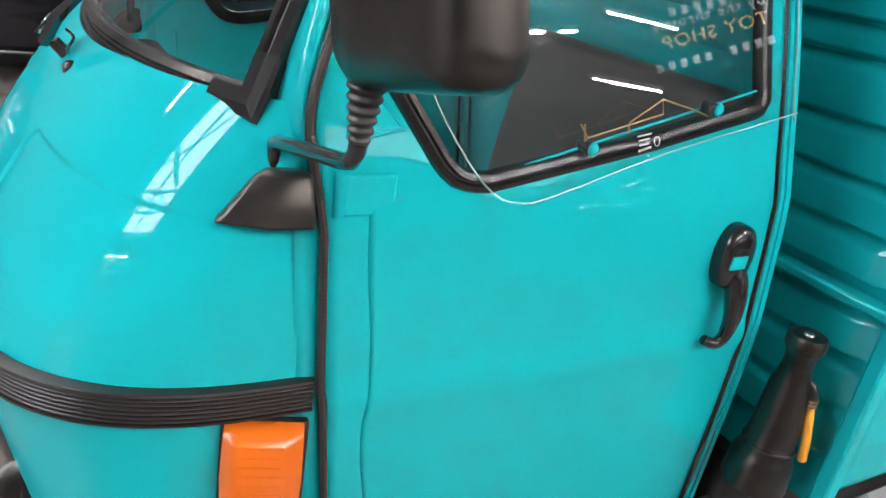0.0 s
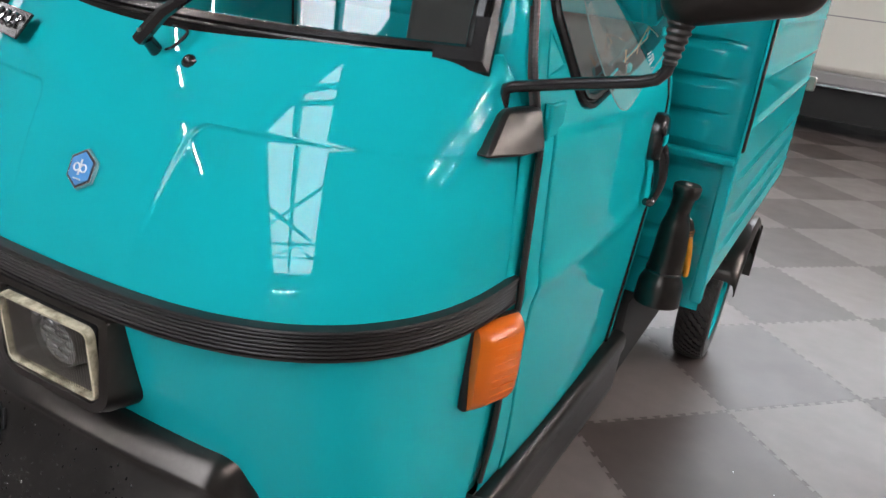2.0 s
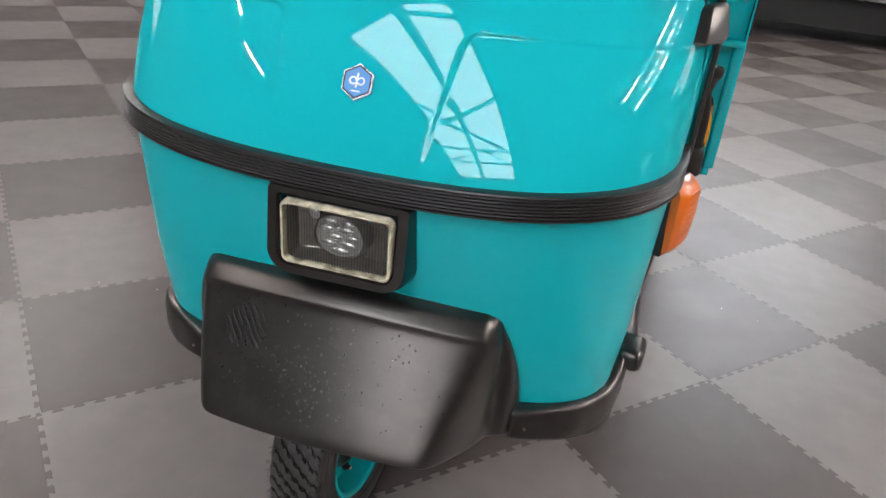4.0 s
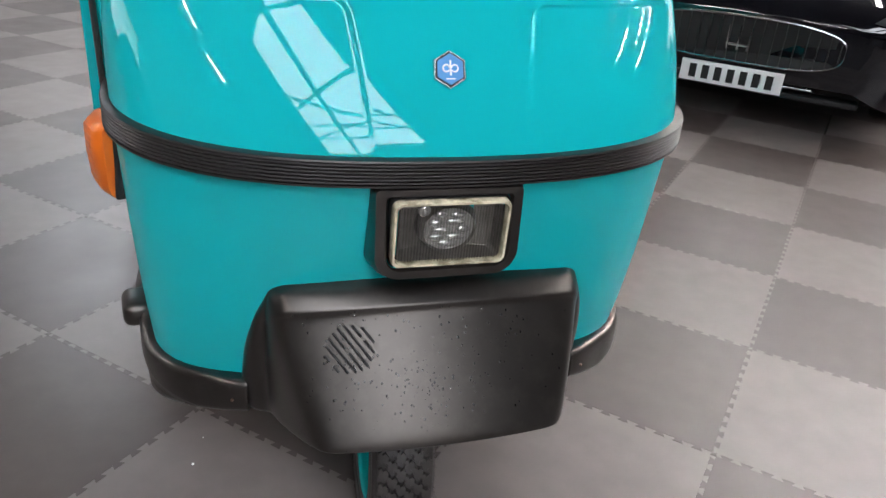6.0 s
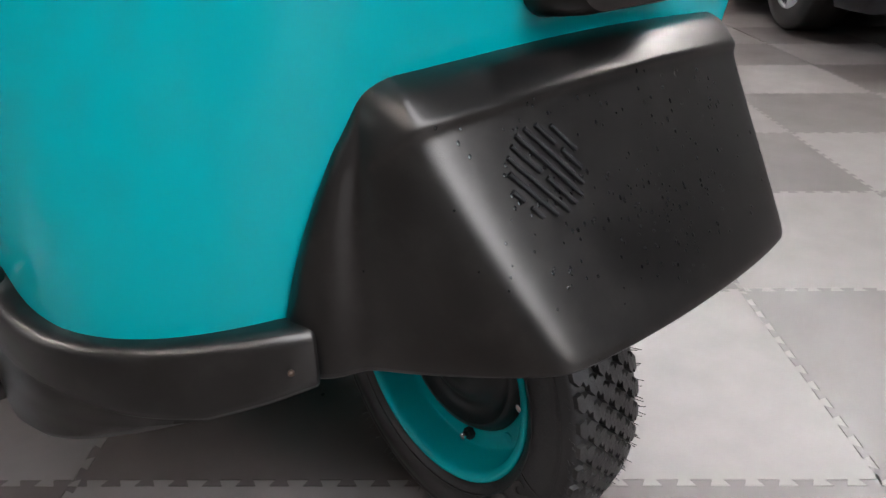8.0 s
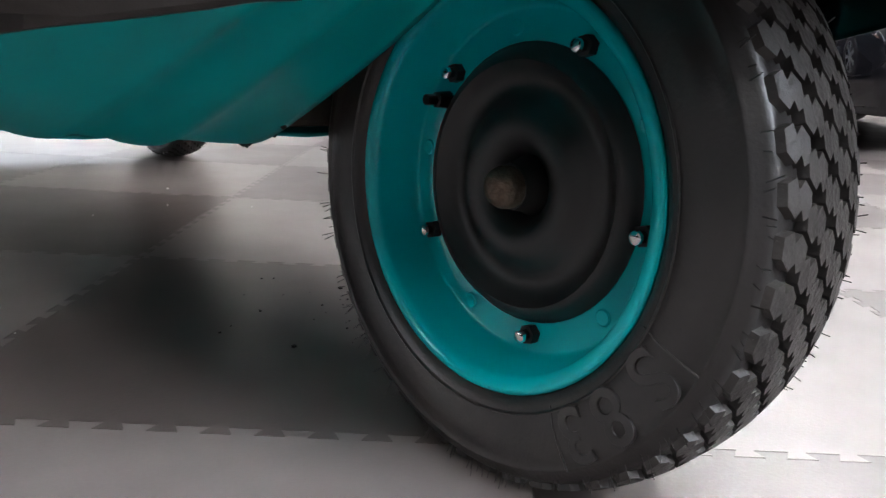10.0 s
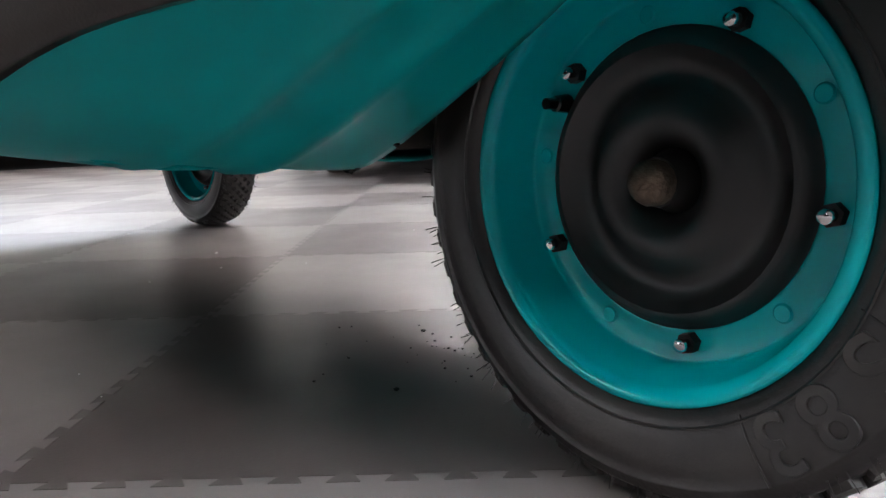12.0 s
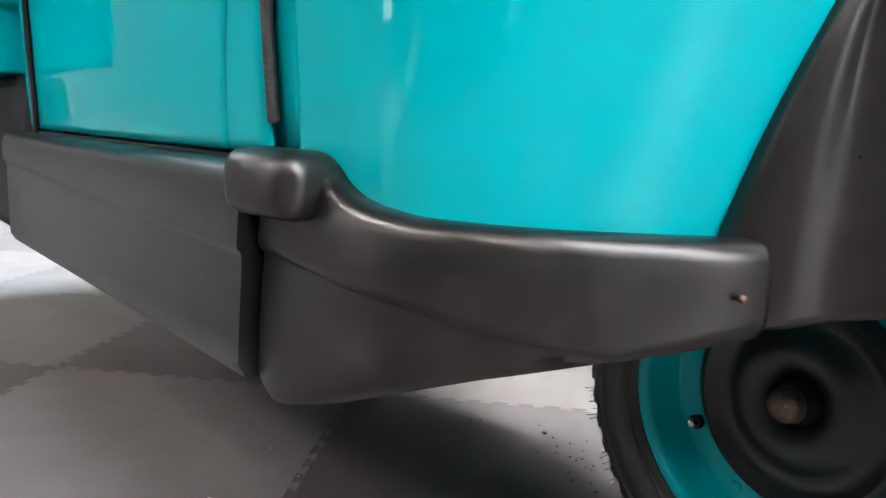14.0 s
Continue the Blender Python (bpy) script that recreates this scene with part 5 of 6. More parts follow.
part("cap", tube([(0.521, 1.136, 0.745), (0.5215, 1.135, 0.750), (0.523, 1.133, 0.764), (0.523, 1.133, 0.768)], [0.025, 0.0275, 0.0275, 0.024], 22), PLASTIC, sn)
part("cap_screw", tube([(0.523, 1.132, 0.767), (0.523, 1.132, 0.771)], [0.0075, 0.0060], 12), STEEL, sn)
part("collar", tube([(0.512, 1.158, 0.571), (0.512, 1.158, 0.576)], 0.0395, 22), GLOSS_BLACK, sn, "thin moulded collar")
part("elbow", tube(smooth_path([(0.520, 1.158, 0.692), (0.534, 1.164, 0.688), (0.541, 1.167, 0.676), (0.543, 1.169, 0.656)], 5), 0.0070, 12), PLASTIC, sn)
part("drain_hose", tube(smooth_path([(0.543, 1.169, 0.656), (0.548, 1.174, 0.625), (0.551, 1.182, 0.592), (0.551, 1.190, 0.561)], 6), 0.0068, 12), HOSE, sn, "orange rubber drain hose")
for k in range(3):
    part("clip", tube([(0.5425, 1.1685, 0.668 - 0.006 * k), (0.543, 1.169, 0.6645 - 0.006 * k)], 0.0086, 14), BRASS, sn, "ring of the hose clip")


# wheels
def wheel(name, at, steer, label, tread=True):
    root = new(name)
    root.parent = ape
    root.matrix_basis = pose(*at, 0, 0, steer)
    tagged(root, label)
    prof = [(0.1392, -0.034), (0.1394, -0.0395), (0.1415, -0.0440), (0.147, -0.0475), (0.158, -0.0505), (0.170, -0.0518), (0.180, -0.0506), (0.1868, -0.0486), (0.1876, -0.0492), (0.1892, -0.0490), (0.1902, -0.0478), (0.1955, -0.0452), (0.1985, -0.0425), (0.1993, -0.0405)]
    mid = [(0.2000, -0.038), (0.2020, -0.026), (0.2030, 0.0), (0.2020, 0.026), (0.2000, 0.038)]
    full = prof + mid + [(r, -a) for r, a in prof[::-1]]
    ty = part("tyre", lathe(full, 72), TYRE, root, "black block-tread tyre", sharp=1.2)
    for sg in (1, -1):
        part("rib_ring", lathe([(0.150, sg * 0.0485), (0.1512, sg * 0.0500), (0.1524, sg * 0.0495)], 72), TYRE, ty)
    if tread:
        # notched blocks in staggered rows, with zigzag grooves between them
        b = bmesh.new()
        count = 50
        shape = [(1.0, 0.30), (0.30, 0.46), (0.12, 0.22), (-0.40, 0.44), (-1.0, 0.20), (-1.0, -0.30), (-0.30, -0.46), (-0.12, -0.22), (0.40, -0.44), (1.0, -0.20)]
        for k in range(count):
            for row in range(6):
                a0 = (row - 2.5) * 0.0134
                ring = []
                for top in (0, 1):
                    for da, dc in shape:
                        a_ = a0 + da * 0.0086 * (0.88 if top else 1.0)
                        c_ = k + 0.5 * (row % 2) + dc * (0.84 if top else 0.94) + 0.06 * da
                        rr = (0.2095 - 6.3 * max(0, abs(a_) - 0.010) ** 2) if top else 0.1975
                        an = 2 * math.pi * c_ / count
                        ring.append(b.verts.new((a_, rr * math.cos(an), rr * math.sin(an))))
                b.faces.new(ring[10:])
                for q in range(10):
                    b.faces.new((ring[q], ring[(q + 1) % 10], ring[10 + (q + 1) % 10], ring[10 + q]))
        bmesh.ops.recalc_face_normals(b, faces=b.faces)
        tagged(part("tread", b, TREAD, ty, "worn notched tread blocks", smooth=False), kind="stuff")
        # fine moulding hairs
        b = bmesh.new()
        rng = random.Random(4)
        for k in range(360):
            an = rng.uniform(0, 2 * math.pi)
            sg = rng.choice((-1, 1))
            ax, r0 = sg * rng.uniform(0.0430, 0.0475), 0.1945
            l = rng.uniform(0.005, 0.012)
            c, s_ = math.cos(an), math.sin(an)
            tx, tz = rng.uniform(-0.3, 0.3), rng.uniform(-0.3, 0.3)
            tube([(ax, r0 * c, r0 * s_), (ax + sg * l * 0.4, (r0 + l) * c + tx * l, (r0 + l) * s_ + tz * l)], 0.00036, 3, b, cap=False)
        tagged(part("tyre_hairs", b, TYRE, ty), kind="stuff")
    for sg in ((-1, 1)):
        pr = [(0.1375, 0.0400), (0.1395, 0.0425), (0.1394, 0.0440), (0.1380, 0.0452), (0.1350, 0.0448), (0.1320, 0.0432), (0.1305, 0.0418), (0.1295, 0.0398), (0.1290, 0.0370), (0.1272, 0.0260), (0.1236, 0.0090), (0.1226, 0.0055), (0.1212, 0.0036), (0.1190, 0.0030), (0.1000, 0.0028), (0.0985, 0.0022), (0.0978, 0.0010), (0.0978, -0.003)]
        m = Matrix.Diagonal((sg, 1, 1, 1))
        b = lathe(pr, 72, m=m)
        bmesh.ops.recalc_face_normals(b, faces=b.faces)
        rim = part("rim", b, PAINT, root, "turquoise split steel rim", thick=0.0015, sharp=0.9, offset=0)
        an = radians(BOLT0 - 13)
        y, z = math.cos(an), math.sin(an)
        part("valve", tube([(sg * 0.002, 0.1035 * y, 0.1035 * z), (sg * 0.016, 0.1035 * y, 0.1035 * z), (sg * 0.017, 0.1035 * y, 0.1035 * z), (sg * 0.026, 0.1035 * y, 0.1035 * z)], [0.0072, 0.0060, 0.0045, 0.0042], 12), RUBBER, rim, "short black rubber tyre valve")
        for k in range(5):
            an = radians(72 * k + BOLT0)
            y, z = 0.1062 * math.cos(an), 0.1062 * math.sin(an)
            nb = tube([(sg * 0.0045, y, z), (sg * 0.012, y, z)], 0.0072, 6)
            tube([(sg * 0.012, y, z), (sg * 0.0175, y, z)], 0.0042, 10, nb)
            part("wheel_nut", nb, MATT_BLACK, rim, "dark wheel nut on a bright stud", smooth=False)
            part("stud", tube([(sg * 0.0165, y, z), (sg * 0.0195, y, z), (sg * 0.0205, y, z)], [0.0045, 0.0045, 0.003], 10), CHROME, rim)
            an += radians(36)
            y, z = 0.1085 * math.cos(an), 0.1085 * math.sin(an)
            part("dimple", tube([(sg * 0.0048, y, z), (sg * 0.0062, y, z)], [0.0062, 0.005], 14), PAINT, rim)
        hb_ = [(0.0985, -0.004), (0.0955, -0.006), (0.091, -0.014), (0.086, -0.015), (0.080, -0.009), (0.074, -0.0045), (0.067, -0.004), (0.060, -0.008), (0.052, -0.015), (0.044, -0.018), (0.034, -0.016), (0.025, -0.008), (0.019, 0.006), (0.016, 0.020), (0.0, 0.020)]
        hubm = part("hub", lathe(hb_, 48, m=m), DRUM, root, "black brake drum", sharp=0.9)
        nb = tube([(sg * 0.018, 0, 0), (sg * 0.028, 0, 0), (sg * 0.033, 0, 0), (sg * 0.0355, 0, 0), (sg * 0.0362, 0, 0)], [0.0150, 0.0150, 0.0128, 0.008, 0.003], 14)
        part("axle_nut", nb, RUST, hubm, "dull steel axle nut")
    return root


BOLT0 = 44.05
front = wheel("front_wheel", (-0.029, 0.288, 0.2085), -4.4, "front wheel with a turquoise split rim, steered aside")
# raised size mark on the sidewall
for k, ch in enumerate("S83"):
    cu = bpy.data.curves.new("mark", "FONT")
    cu.body, cu.size, cu.extrude, cu.align_x, cu.align_y = ch, 0.050, 0.0011, "CENTER", "CENTER"
    cu.bevel_depth = 0.0006
    tmp = bpy.data.objects.new("mark", cu)
    me = bpy.data.meshes.new_from_object(tmp)
    me.materials.append(TYRE)
    ob = new("size_mark", me)
    ob.parent = front.children[0]
    tagged(ob, "raised rubber lettering")
    an = radians((-151.5, -138.0, -126.5)[k])
    r = 0.167
    # letters stand on the outer side (-x), tops towards the tread
    up = Vector((0, math.cos(an), math.sin(an)))
    out = Vector((-1, 0, 0))
    right = up.cross(out)
    ob.matrix_basis = Matrix.Translation(up * r + out * 0.0508) @ Matrix((right, up, out)).transposed().to_4x4()
for an in (-158.0, -121.0):
    c_, s_ = math.cos(radians(an)), math.sin(radians(an))
    part("mould_line", tube([(-0.0478, 0.1480 * c_, 0.1480 * s_), (-0.0512, 0.160 * c_, 0.160 * s_), (-0.0522, 0.174 * c_, 0.174 * s_), (-0.0514, 0.189 * c_, 0.189 * s_)], 0.0007, 6), TYRE, front.children[0])
part("fork", tube(smooth_path([(0.075, 0.287, 0.215), (0.078, 0.30, 0.30), (0.05, 0.33, 0.42), (0.0, 0.34, 0.55)], 5), 0.022, 10), MATT_BLACK, ape, "black front fork leg")
part("fork_head", tube([(0, 0.34, 0.45), (0, 0.36, 0.60)], 0.035, 12), MATT_BLACK, ape)
# dark inner arch over the front wheel
rows = []
for k in range(13):
    a = radians(lerp(5, 150, k / 12))
    rows.append([Vector((x, 0.30 + 0.235 * math.cos(a), 0.25 + 0.225 * math.sin(a))) for x in (-0.19, 0.0, 0.19)])
part("wheel_arch", grid(rows), MATT_BLACK, ape, thick=0.004)
for s in (1, -1):
    wheel("rear_wheel", (s * 0.525, 2.03, 0.2085), 0, "rear wheel with a turquoise split rim", tread=True)
    # rear mudguard arch with a flap
    rows = []
    for k in range(15):
        a = radians(lerp(25, 168, k / 14))
        y, z = 2.05 - 0.275 * math.cos(a), 0.245 + 0.245 * math.sin(a)
        rows.append([Vector((s * x, y, z + dz)) for x, dz in ((0.46, -0.005), (0.53, 0.004), (0.59, 0.004), (0.612, -0.004), (0.620, -0.02), (0.621, -0.035))])
    part("rear_mudguard", grid(rows, flip=s < 0), PLASTIC, ape, "black plastic rear mudguard", thick=0.004)
    part("mud_flap", box(s * 0.545, 2.335, 0.30, 0.15, 0.006, 0.19), PLASTIC, ape, bevel=0.002)


# ---- parked cars and van behind ----
def alloy_wheel(parent, x, y, R, side, spokes):
    root = new("wheel")
    root.parent = parent
    root.matrix_basis = Matrix.Translation((x, y, R))
    W = 0.11
    tp = [(R * 0.68, -W), (R * 0.80, -W * 1.05), (R * 0.95, -W), (R, -W * 0.8), (R, W * 0.8), (R * 0.95, W), (R * 0.80, W * 1.05), (R * 0.68, W)]
    b = lathe(tp, 40)
    part("tyre", b, TYRE, root, sharp=0.9)
    m = Matrix.Diagonal((side, 1, 1, 1))
    b = lathe([(R * 0.69, W * 0.99), (R * 0.71, W * 0.9), (R * 0.66, W * 0.85), (R * 0.64, W * 0.2), (0.0, W * 0.1)], 40, m=m)
    rim = part("rim", b, mat("rim_shade", (0.10, 0.10, 0.11), 0.35, metal=0.8), root, sharp=0.9)
    part("rim_lip", lathe([(R * 0.70, W * 1.0), (R * 0.715, W * 0.96), (R * 0.665, W * 0.94), (R * 0.65, W * 0.85)], 40, m=m), ALLOY, rim)
    for k in range(spokes):
        an = 2 * math.pi * k / spokes
        for da in (-0.09, 0.09):
            a2 = an + da
            p0 = Vector((side * W * 0.78, 0.06 * math.cos(an), 0.06 * math.sin(an)))
            p1 = Vector((side * W * 0.88, R * 0.67 * math.cos(a2), R * 0.67 * math.sin(a2)))
            part("spoke", tube([p0, lerp(p0, p1, 0.5), p1], [0.022, 0.017, 0.021], 6), ALLOY, rim, bevel=0.0)
    part("centre_cap", tube([(side * W * 0.6, 0, 0), (side * W * 0.86, 0, 0), (side * W * 0.88, 0, 0)], [0.075, 0.07, 0.055], 20), ALLOY, rim)
    return root


def car(name, label, at, rz, paint, length=4.6, width=1.86, height=1.35, R=0.335, front=True, wheelbase=2.75, overhang=0.92):
    """A low car; its nose looks to -y, its middle line is x = 0, the nose's tip at y = 0."""
    c = thing(name, label, "car", at, rz, "cars in the showroom")
    # stations along the length: y, half width, sill height, waist height, crown height at the middle
    st = [(0.0, 0.62, 0.27, 0.56, 0.585), (0.03, 0.75, 0.22, 0.605, 0.64), (0.09, 0.84, 0.19, 0.645, 0.695), (0.2, 0.895, 0.17, 0.69, 0.755), (0.4, 0.92, 0.17, 0.74, 0.82), (0.6, 0.925, 0.17, 0.77, 0.85),
          (overhang, 0.93, 0.17, 0.80, 0.89), (1.35, 0.92, 0.18, 0.83, 0.93), (1.7, 0.91, 0.18, 0.86, 0.95), (2.6, 0.91, 0.18, 0.88, 0.95), (3.3, 0.92, 0.18, 0.91, 0.97),
          (3.7, 0.93, 0.20, 0.93, 0.98), (4.2, 0.88, 0.26, 0.92, 0.96), (4.5, 0.78, 0.32, 0.88, 0.91), (length, 0.66, 0.40, 0.80, 0.82)]
    k = width / 1.86
    # finer stations so the wheel openings have round edges
    ys = sorted([*np.linspace(0, length, 93), 0.01, 0.02, 0.03, 0.07, 0.09])
    rows = []
    ax = (overhang, overhang + wheelbase)
    for y in ys:
        hw, z0, zw, zc = (float(np.interp(y, [s[0] for s in st], [s[i] for s in st])) for i in range(1, 5))
        hw *= k
        arch = z0
        for a in ax:
            d = abs(y - a)
            if d < R + 0.045:
                arch = max(arch, R + math.sqrt((R + 0.045) ** 2 - d * d))
        half = [(hw * 0.93, min(arch, zw - 0.06)), (hw * 0.985, min(max(arch, lerp(z0, zw, 0.25)), zw - 0.05)), (hw, min(max(arch, lerp(z0, zw, 0.55)), zw - 0.04)), (hw * 0.985, max(lerp(z0, zw, 0.85), min(arch, zw - 0.03))), (hw * 0.94, zw), (hw * 0.75, lerp(zw, zc, 0.6)), (hw * 0.4, lerp(zw, zc, 0.92)), (0, zc)]
        rows.append([Vector((-x, y, z)) for x, z in half] + [Vector((x, y, z)) for x, z in half[-2::-1]])
    b = grid(rows, flip=True)
    for r in (rows[0], rows[-1]):
        b.faces.new([b.verts.new(p) for p in r])
    bmesh.ops.remove_doubles(b, verts=b.verts, dist=0.0005)
    bmesh.ops.recalc_face_normals(b, faces=b.faces)
    part("body", b, paint, c, "glossy dark car body", sharp=0.8)
    # cabin
    rows = []
    for y, hw, z in ((1.45, 0.72, 0.93), (2.15, 0.60, 1.28), (2.6, 0.58, height), (3.2, 0.58, height - 0.03), (3.9, 0.66, 1.02)):
        rows.append([Vector((x * hw * k, y, lerp(0.88, z, f))) for x, f in ((-1.22, 0), (-1.0, 0.9), (-0.8, 0.99), (0, 1.02), (0.8, 0.99), (1.0, 0.9), (1.22, 0))])
    b = grid(rows, flip=True)
    cab = part("cabin", b, DARK_GLASS, c, "dark glazed cabin", sharp=0.6)
    rr = [[p + Vector((0, 0, 0.006)) for p in r[1:-1]] for r in rows[1:4]]
    part("roof", grid(rr, flip=True), paint, cab, thick=0.01)
    part("floor_pan", box(0, length / 2, 0.22, width * 0.8, length * 0.86, 0.12), MATT_BLACK, c, smooth=False)
    for sx in (-1, 1):
        for a in ax:
            alloy_wheel(c, sx * (width / 2 - 0.12), a, R, sx, 7)
        part("inner_arch", box(sx * (width / 2 - 0.35), ax[0], 0.45, 0.25, 0.8, 0.5), MATT_BLACK, c, smooth=False)
        part("inner_arch", box(sx * (width / 2 - 0.35), ax[1], 0.45, 0.25, 0.8, 0.5), MATT_BLACK, c, smooth=False)
        part("sill_strip", box(sx * (width / 2 - 0.055), (ax[0] + ax[1]) / 2, 0.20, 0.02, wheelbase - 0.8, 0.012), CHROME, c, "thin bright sill strip")
    if front:
        # oval mouth with slats, lamps, plate
        def nose_y(x):
            return 0.035 * (x / 0.6) ** 2 - 0.014
        pts = [Vector((0.50 * math.copysign(abs(math.cos(a)) ** 0.55, math.cos(a)), nose_y(0.50 * math.cos(a)) - 0.004, 0.455 + (0.115 - 0.02 * abs(math.cos(a)) * (math.sin(a) > 0)) * math.copysign(abs(math.sin(a)) ** 0.62, math.sin(a)))) for a in np.linspace(0, 2 * math.pi, 49)[:-1]]
        b = bmesh.new()
        b.faces.new([b.verts.new(p) for p in pts])
        g = part("grille", b, MATT_BLACK, c, "black oval grille with a chrome rim", smooth=False)
        part("grille_rim", tube(pts, 0.0065, 8, closed=True), DIM_CHROME, g, "chrome grille rim")
        for kx in range(-9, 10):
            x = kx * 0.053
            h = 0.106 * (1 - (abs(x) / 0.50) ** 4) ** 0.5
            part("slat", box(x, nose_y(x) - 0.004, 0.45, 0.006, 0.012, 2 * h), mat("slat_black", (0.01, 0.01, 0.01), 0.3, coat=0.5) if kx == -9 else bpy.data.materials["slat_black"], g, smooth=False)
        bm_ = bmesh.new()
        for off in (-0.05, 0, 0.05):
            tube([(off, nose_y(0) - 0.016, 0.40), (off * 1.15, nose_y(0) - 0.018, 0.52)], [0.008, 0.003], 6, bm_)
        tube([(-0.06, nose_y(0) - 0.016, 0.425), (0.06, nose_y(0) - 0.016, 0.425)], 0.008, 6, bm_)
        part("emblem", bm_, CHROME, g, "chrome three-pronged emblem")
        pl = part("number_plate", box(0, -0.022, 0.262, 0.52, 0.012, 0.112), WHITE, c, "white number plate with dark bars", bevel=0.004)
        for kx in range(7):
            part("plate_bar", box(-0.195 + 0.065 * kx, -0.030, 0.262, 0.036, 0.004, 0.07), MATT_BLACK, pl, smooth=False)
        part("lower_lip", box(0, 0.10, 0.20, 1.25, 0.12, 0.03), MATT_BLACK, c, bevel=0.01)
        part("lip_strip", box(0, 0.045, 0.245, 0.8, 0.02, 0.012), CHROME, c, bevel=0.003)
        for sx in (-1, 1):
            m = Matrix.Translation((sx * 0.765, 0.040, 0.475)) @ Euler((0, 0, radians(sx * 25))).to_matrix().to_4x4()
            b = bmesh.new()
            bmesh.ops.create_uvsphere(b, u_segments=20, v_segments=12, radius=0.041, matrix=m @ Matrix.Diagonal((1, 0.45, 1, 1)))
            fl = part("fog_lamp", b, mat("fog_glass", (0.6, 0.6, 0.58), 0.1, metal=0.6) if sx < 0 else bpy.data.materials["fog_glass"], c, "round fog lamp with chrome ring")
            part("ring", tube([m @ Vector((0.046 * math.cos(a), -0.010, 0.046 * math.sin(a))) for a in np.linspace(0, 2 * math.pi, 25)[:-1]], 0.006, 8, closed=True), DIM_CHROME, fl)
            # swept headlamp laid on the wing
            def wing(y, u):
                hw, z0, zw, zc = (float(np.interp(y, [q[0] for q in st], [q[n] for q in st])) for n in range(1, 5))
                hw *= k
                pr = [(hw, lerp(z0, zw, 0.55)), (hw * 0.985, lerp(z0, zw, 0.85)), (hw * 0.94, zw), (hw * 0.75, lerp(zw, zc, 0.6)), (hw * 0.4, lerp(zw, zc, 0.92))]
                f = min(3.999, u * 4)
                a_, b_ = pr[int(f)], pr[int(f) + 1]
                return Vector((sx * (lerp(a_[0], b_[0], f % 1) + 0.006), y - 0.008, lerp(a_[1], b_[1], f % 1) + 0.006))
            rows = []
            for q in range(9):
                v = q / 8
                y = lerp(0.022, 0.44, v)
                mid, half = lerp(0.60, 0.40, v), 0.24 * math.sin(math.pi * (0.10 + 0.72 * v))
                rows.append([wing(y, mid + half * w) for w in (-1, -0.5, 0, 0.5, 1)])
            hl = part("headlamp", grid(rows, flip=sx > 0), mat("headlamp_glass", (0.035, 0.037, 0.042), 0.3, coat=0.2, coat_rough=0.15, spec=0.3) if sx < 0 else bpy.data.materials["headlamp_glass"], c, "swept clear headlamp")
            part("side_lamp", grid([[p + Vector((sx * 0.003, 0, 0.002)) for p in (r[0], lerp(r[0], r[1], 0.8))] for r in rows[3:9]], flip=sx > 0), ORANGE, hl, "orange side lamp")
            for y, u in ((0.11, 0.58), (0.25, 0.50)):
                b = bmesh.new()
                bmesh.ops.create_uvsphere(b, u_segments=14, v_segments=8, radius=0.034, matrix=Matrix.Translation(wing(y, u) - Vector((sx * 0.018, -0.012, 0.018))))
                part("projector", b, bpy.data.materials["fog_glass"], hl)
    return c


car("sports_car", "glossy black sports car with an oval grille", (2.30, 2.65, 0), -45, CAR_BLACK)
car("coupe_car", "dark grey low car with silver alloy wheels", (3.67, 0.23, 0), -45, CAR_GREY, overhang=0.92)
car("saloon_car", "black car parked beyond the three-wheeler", (-4.6, -1.6, 0), 0, CAR_BLACK, height=1.42)

# white van far behind
van = thing("white_van", "white panel van with a grey skirt", "van", (1.4, 7.2, 0))
b = box(0, 1.0, 1.42, 5.6, 2.0, 1.75)
part("body", b, VAN_WHITE, van, "white van body", bevel=0.06)
part("skirt", box(0, 0.985, 0.50, 5.62, 1.98, 0.11), VAN_GREY, van, "grey plastic skirt", bevel=0.02)
part("sill_rail", box(0, -0.005, 0.437, 5.0, 0.03, 0.02), SILVER, van)
part("seam", box(0, -0.002, 1.02, 5.3, 0.012, 0.010), VAN_GREY, van)
part("underside", box(0, 0.95, 0.29, 5.0, 1.8, 0.30), MATT_BLACK, van, smooth=False)
for x in (-1.7, 1.8):
    for y in (0.18, 1.8):
        wr = part("tyre", lathe([(0.2, -0.09), (0.31, -0.1), (0.325, -0.07), (0.325, 0.07), (0.31, 0.1), (0.2, 0.09), (0.0, 0.05)], 32, m=Matrix.Translation((x, y, 0.325)) @ Euler((0, 0, radians(90))).to_matrix().to_4x4()), TYRE, van)

# hanging sign over the parked cars, seen only as a reflection in the door glass
sign = thing("hanging_sign", "clear glass hanging sign with lit white and gold lettering", "sign")
sign.matrix_basis = Matrix(((0.653, 0, -0.757, 2.96), (-0.757, 0, -0.653, 4.33), (0, 1, 0, 2.79), (0, 0, 0, 1)))
part("board", box(0, 0.02, -0.012, 1.15, 0.46, 0.012), GLASS, sign, "clear glass sign panel", smooth=False).visible_shadow = False
for x in (-0.5, 0.5):
    part("hanger", tube([(x, 0.25, -0.012), (x, 1.80, -0.012)], 0.004, 6), STEEL, sign)
LIT_WHITE = emit("lit_white_letter", (0.95, 0.97, 1.0), 2.2)
GOLD = emit("lit_gold_letter", (1.0, 0.66, 0.16), 3.0)
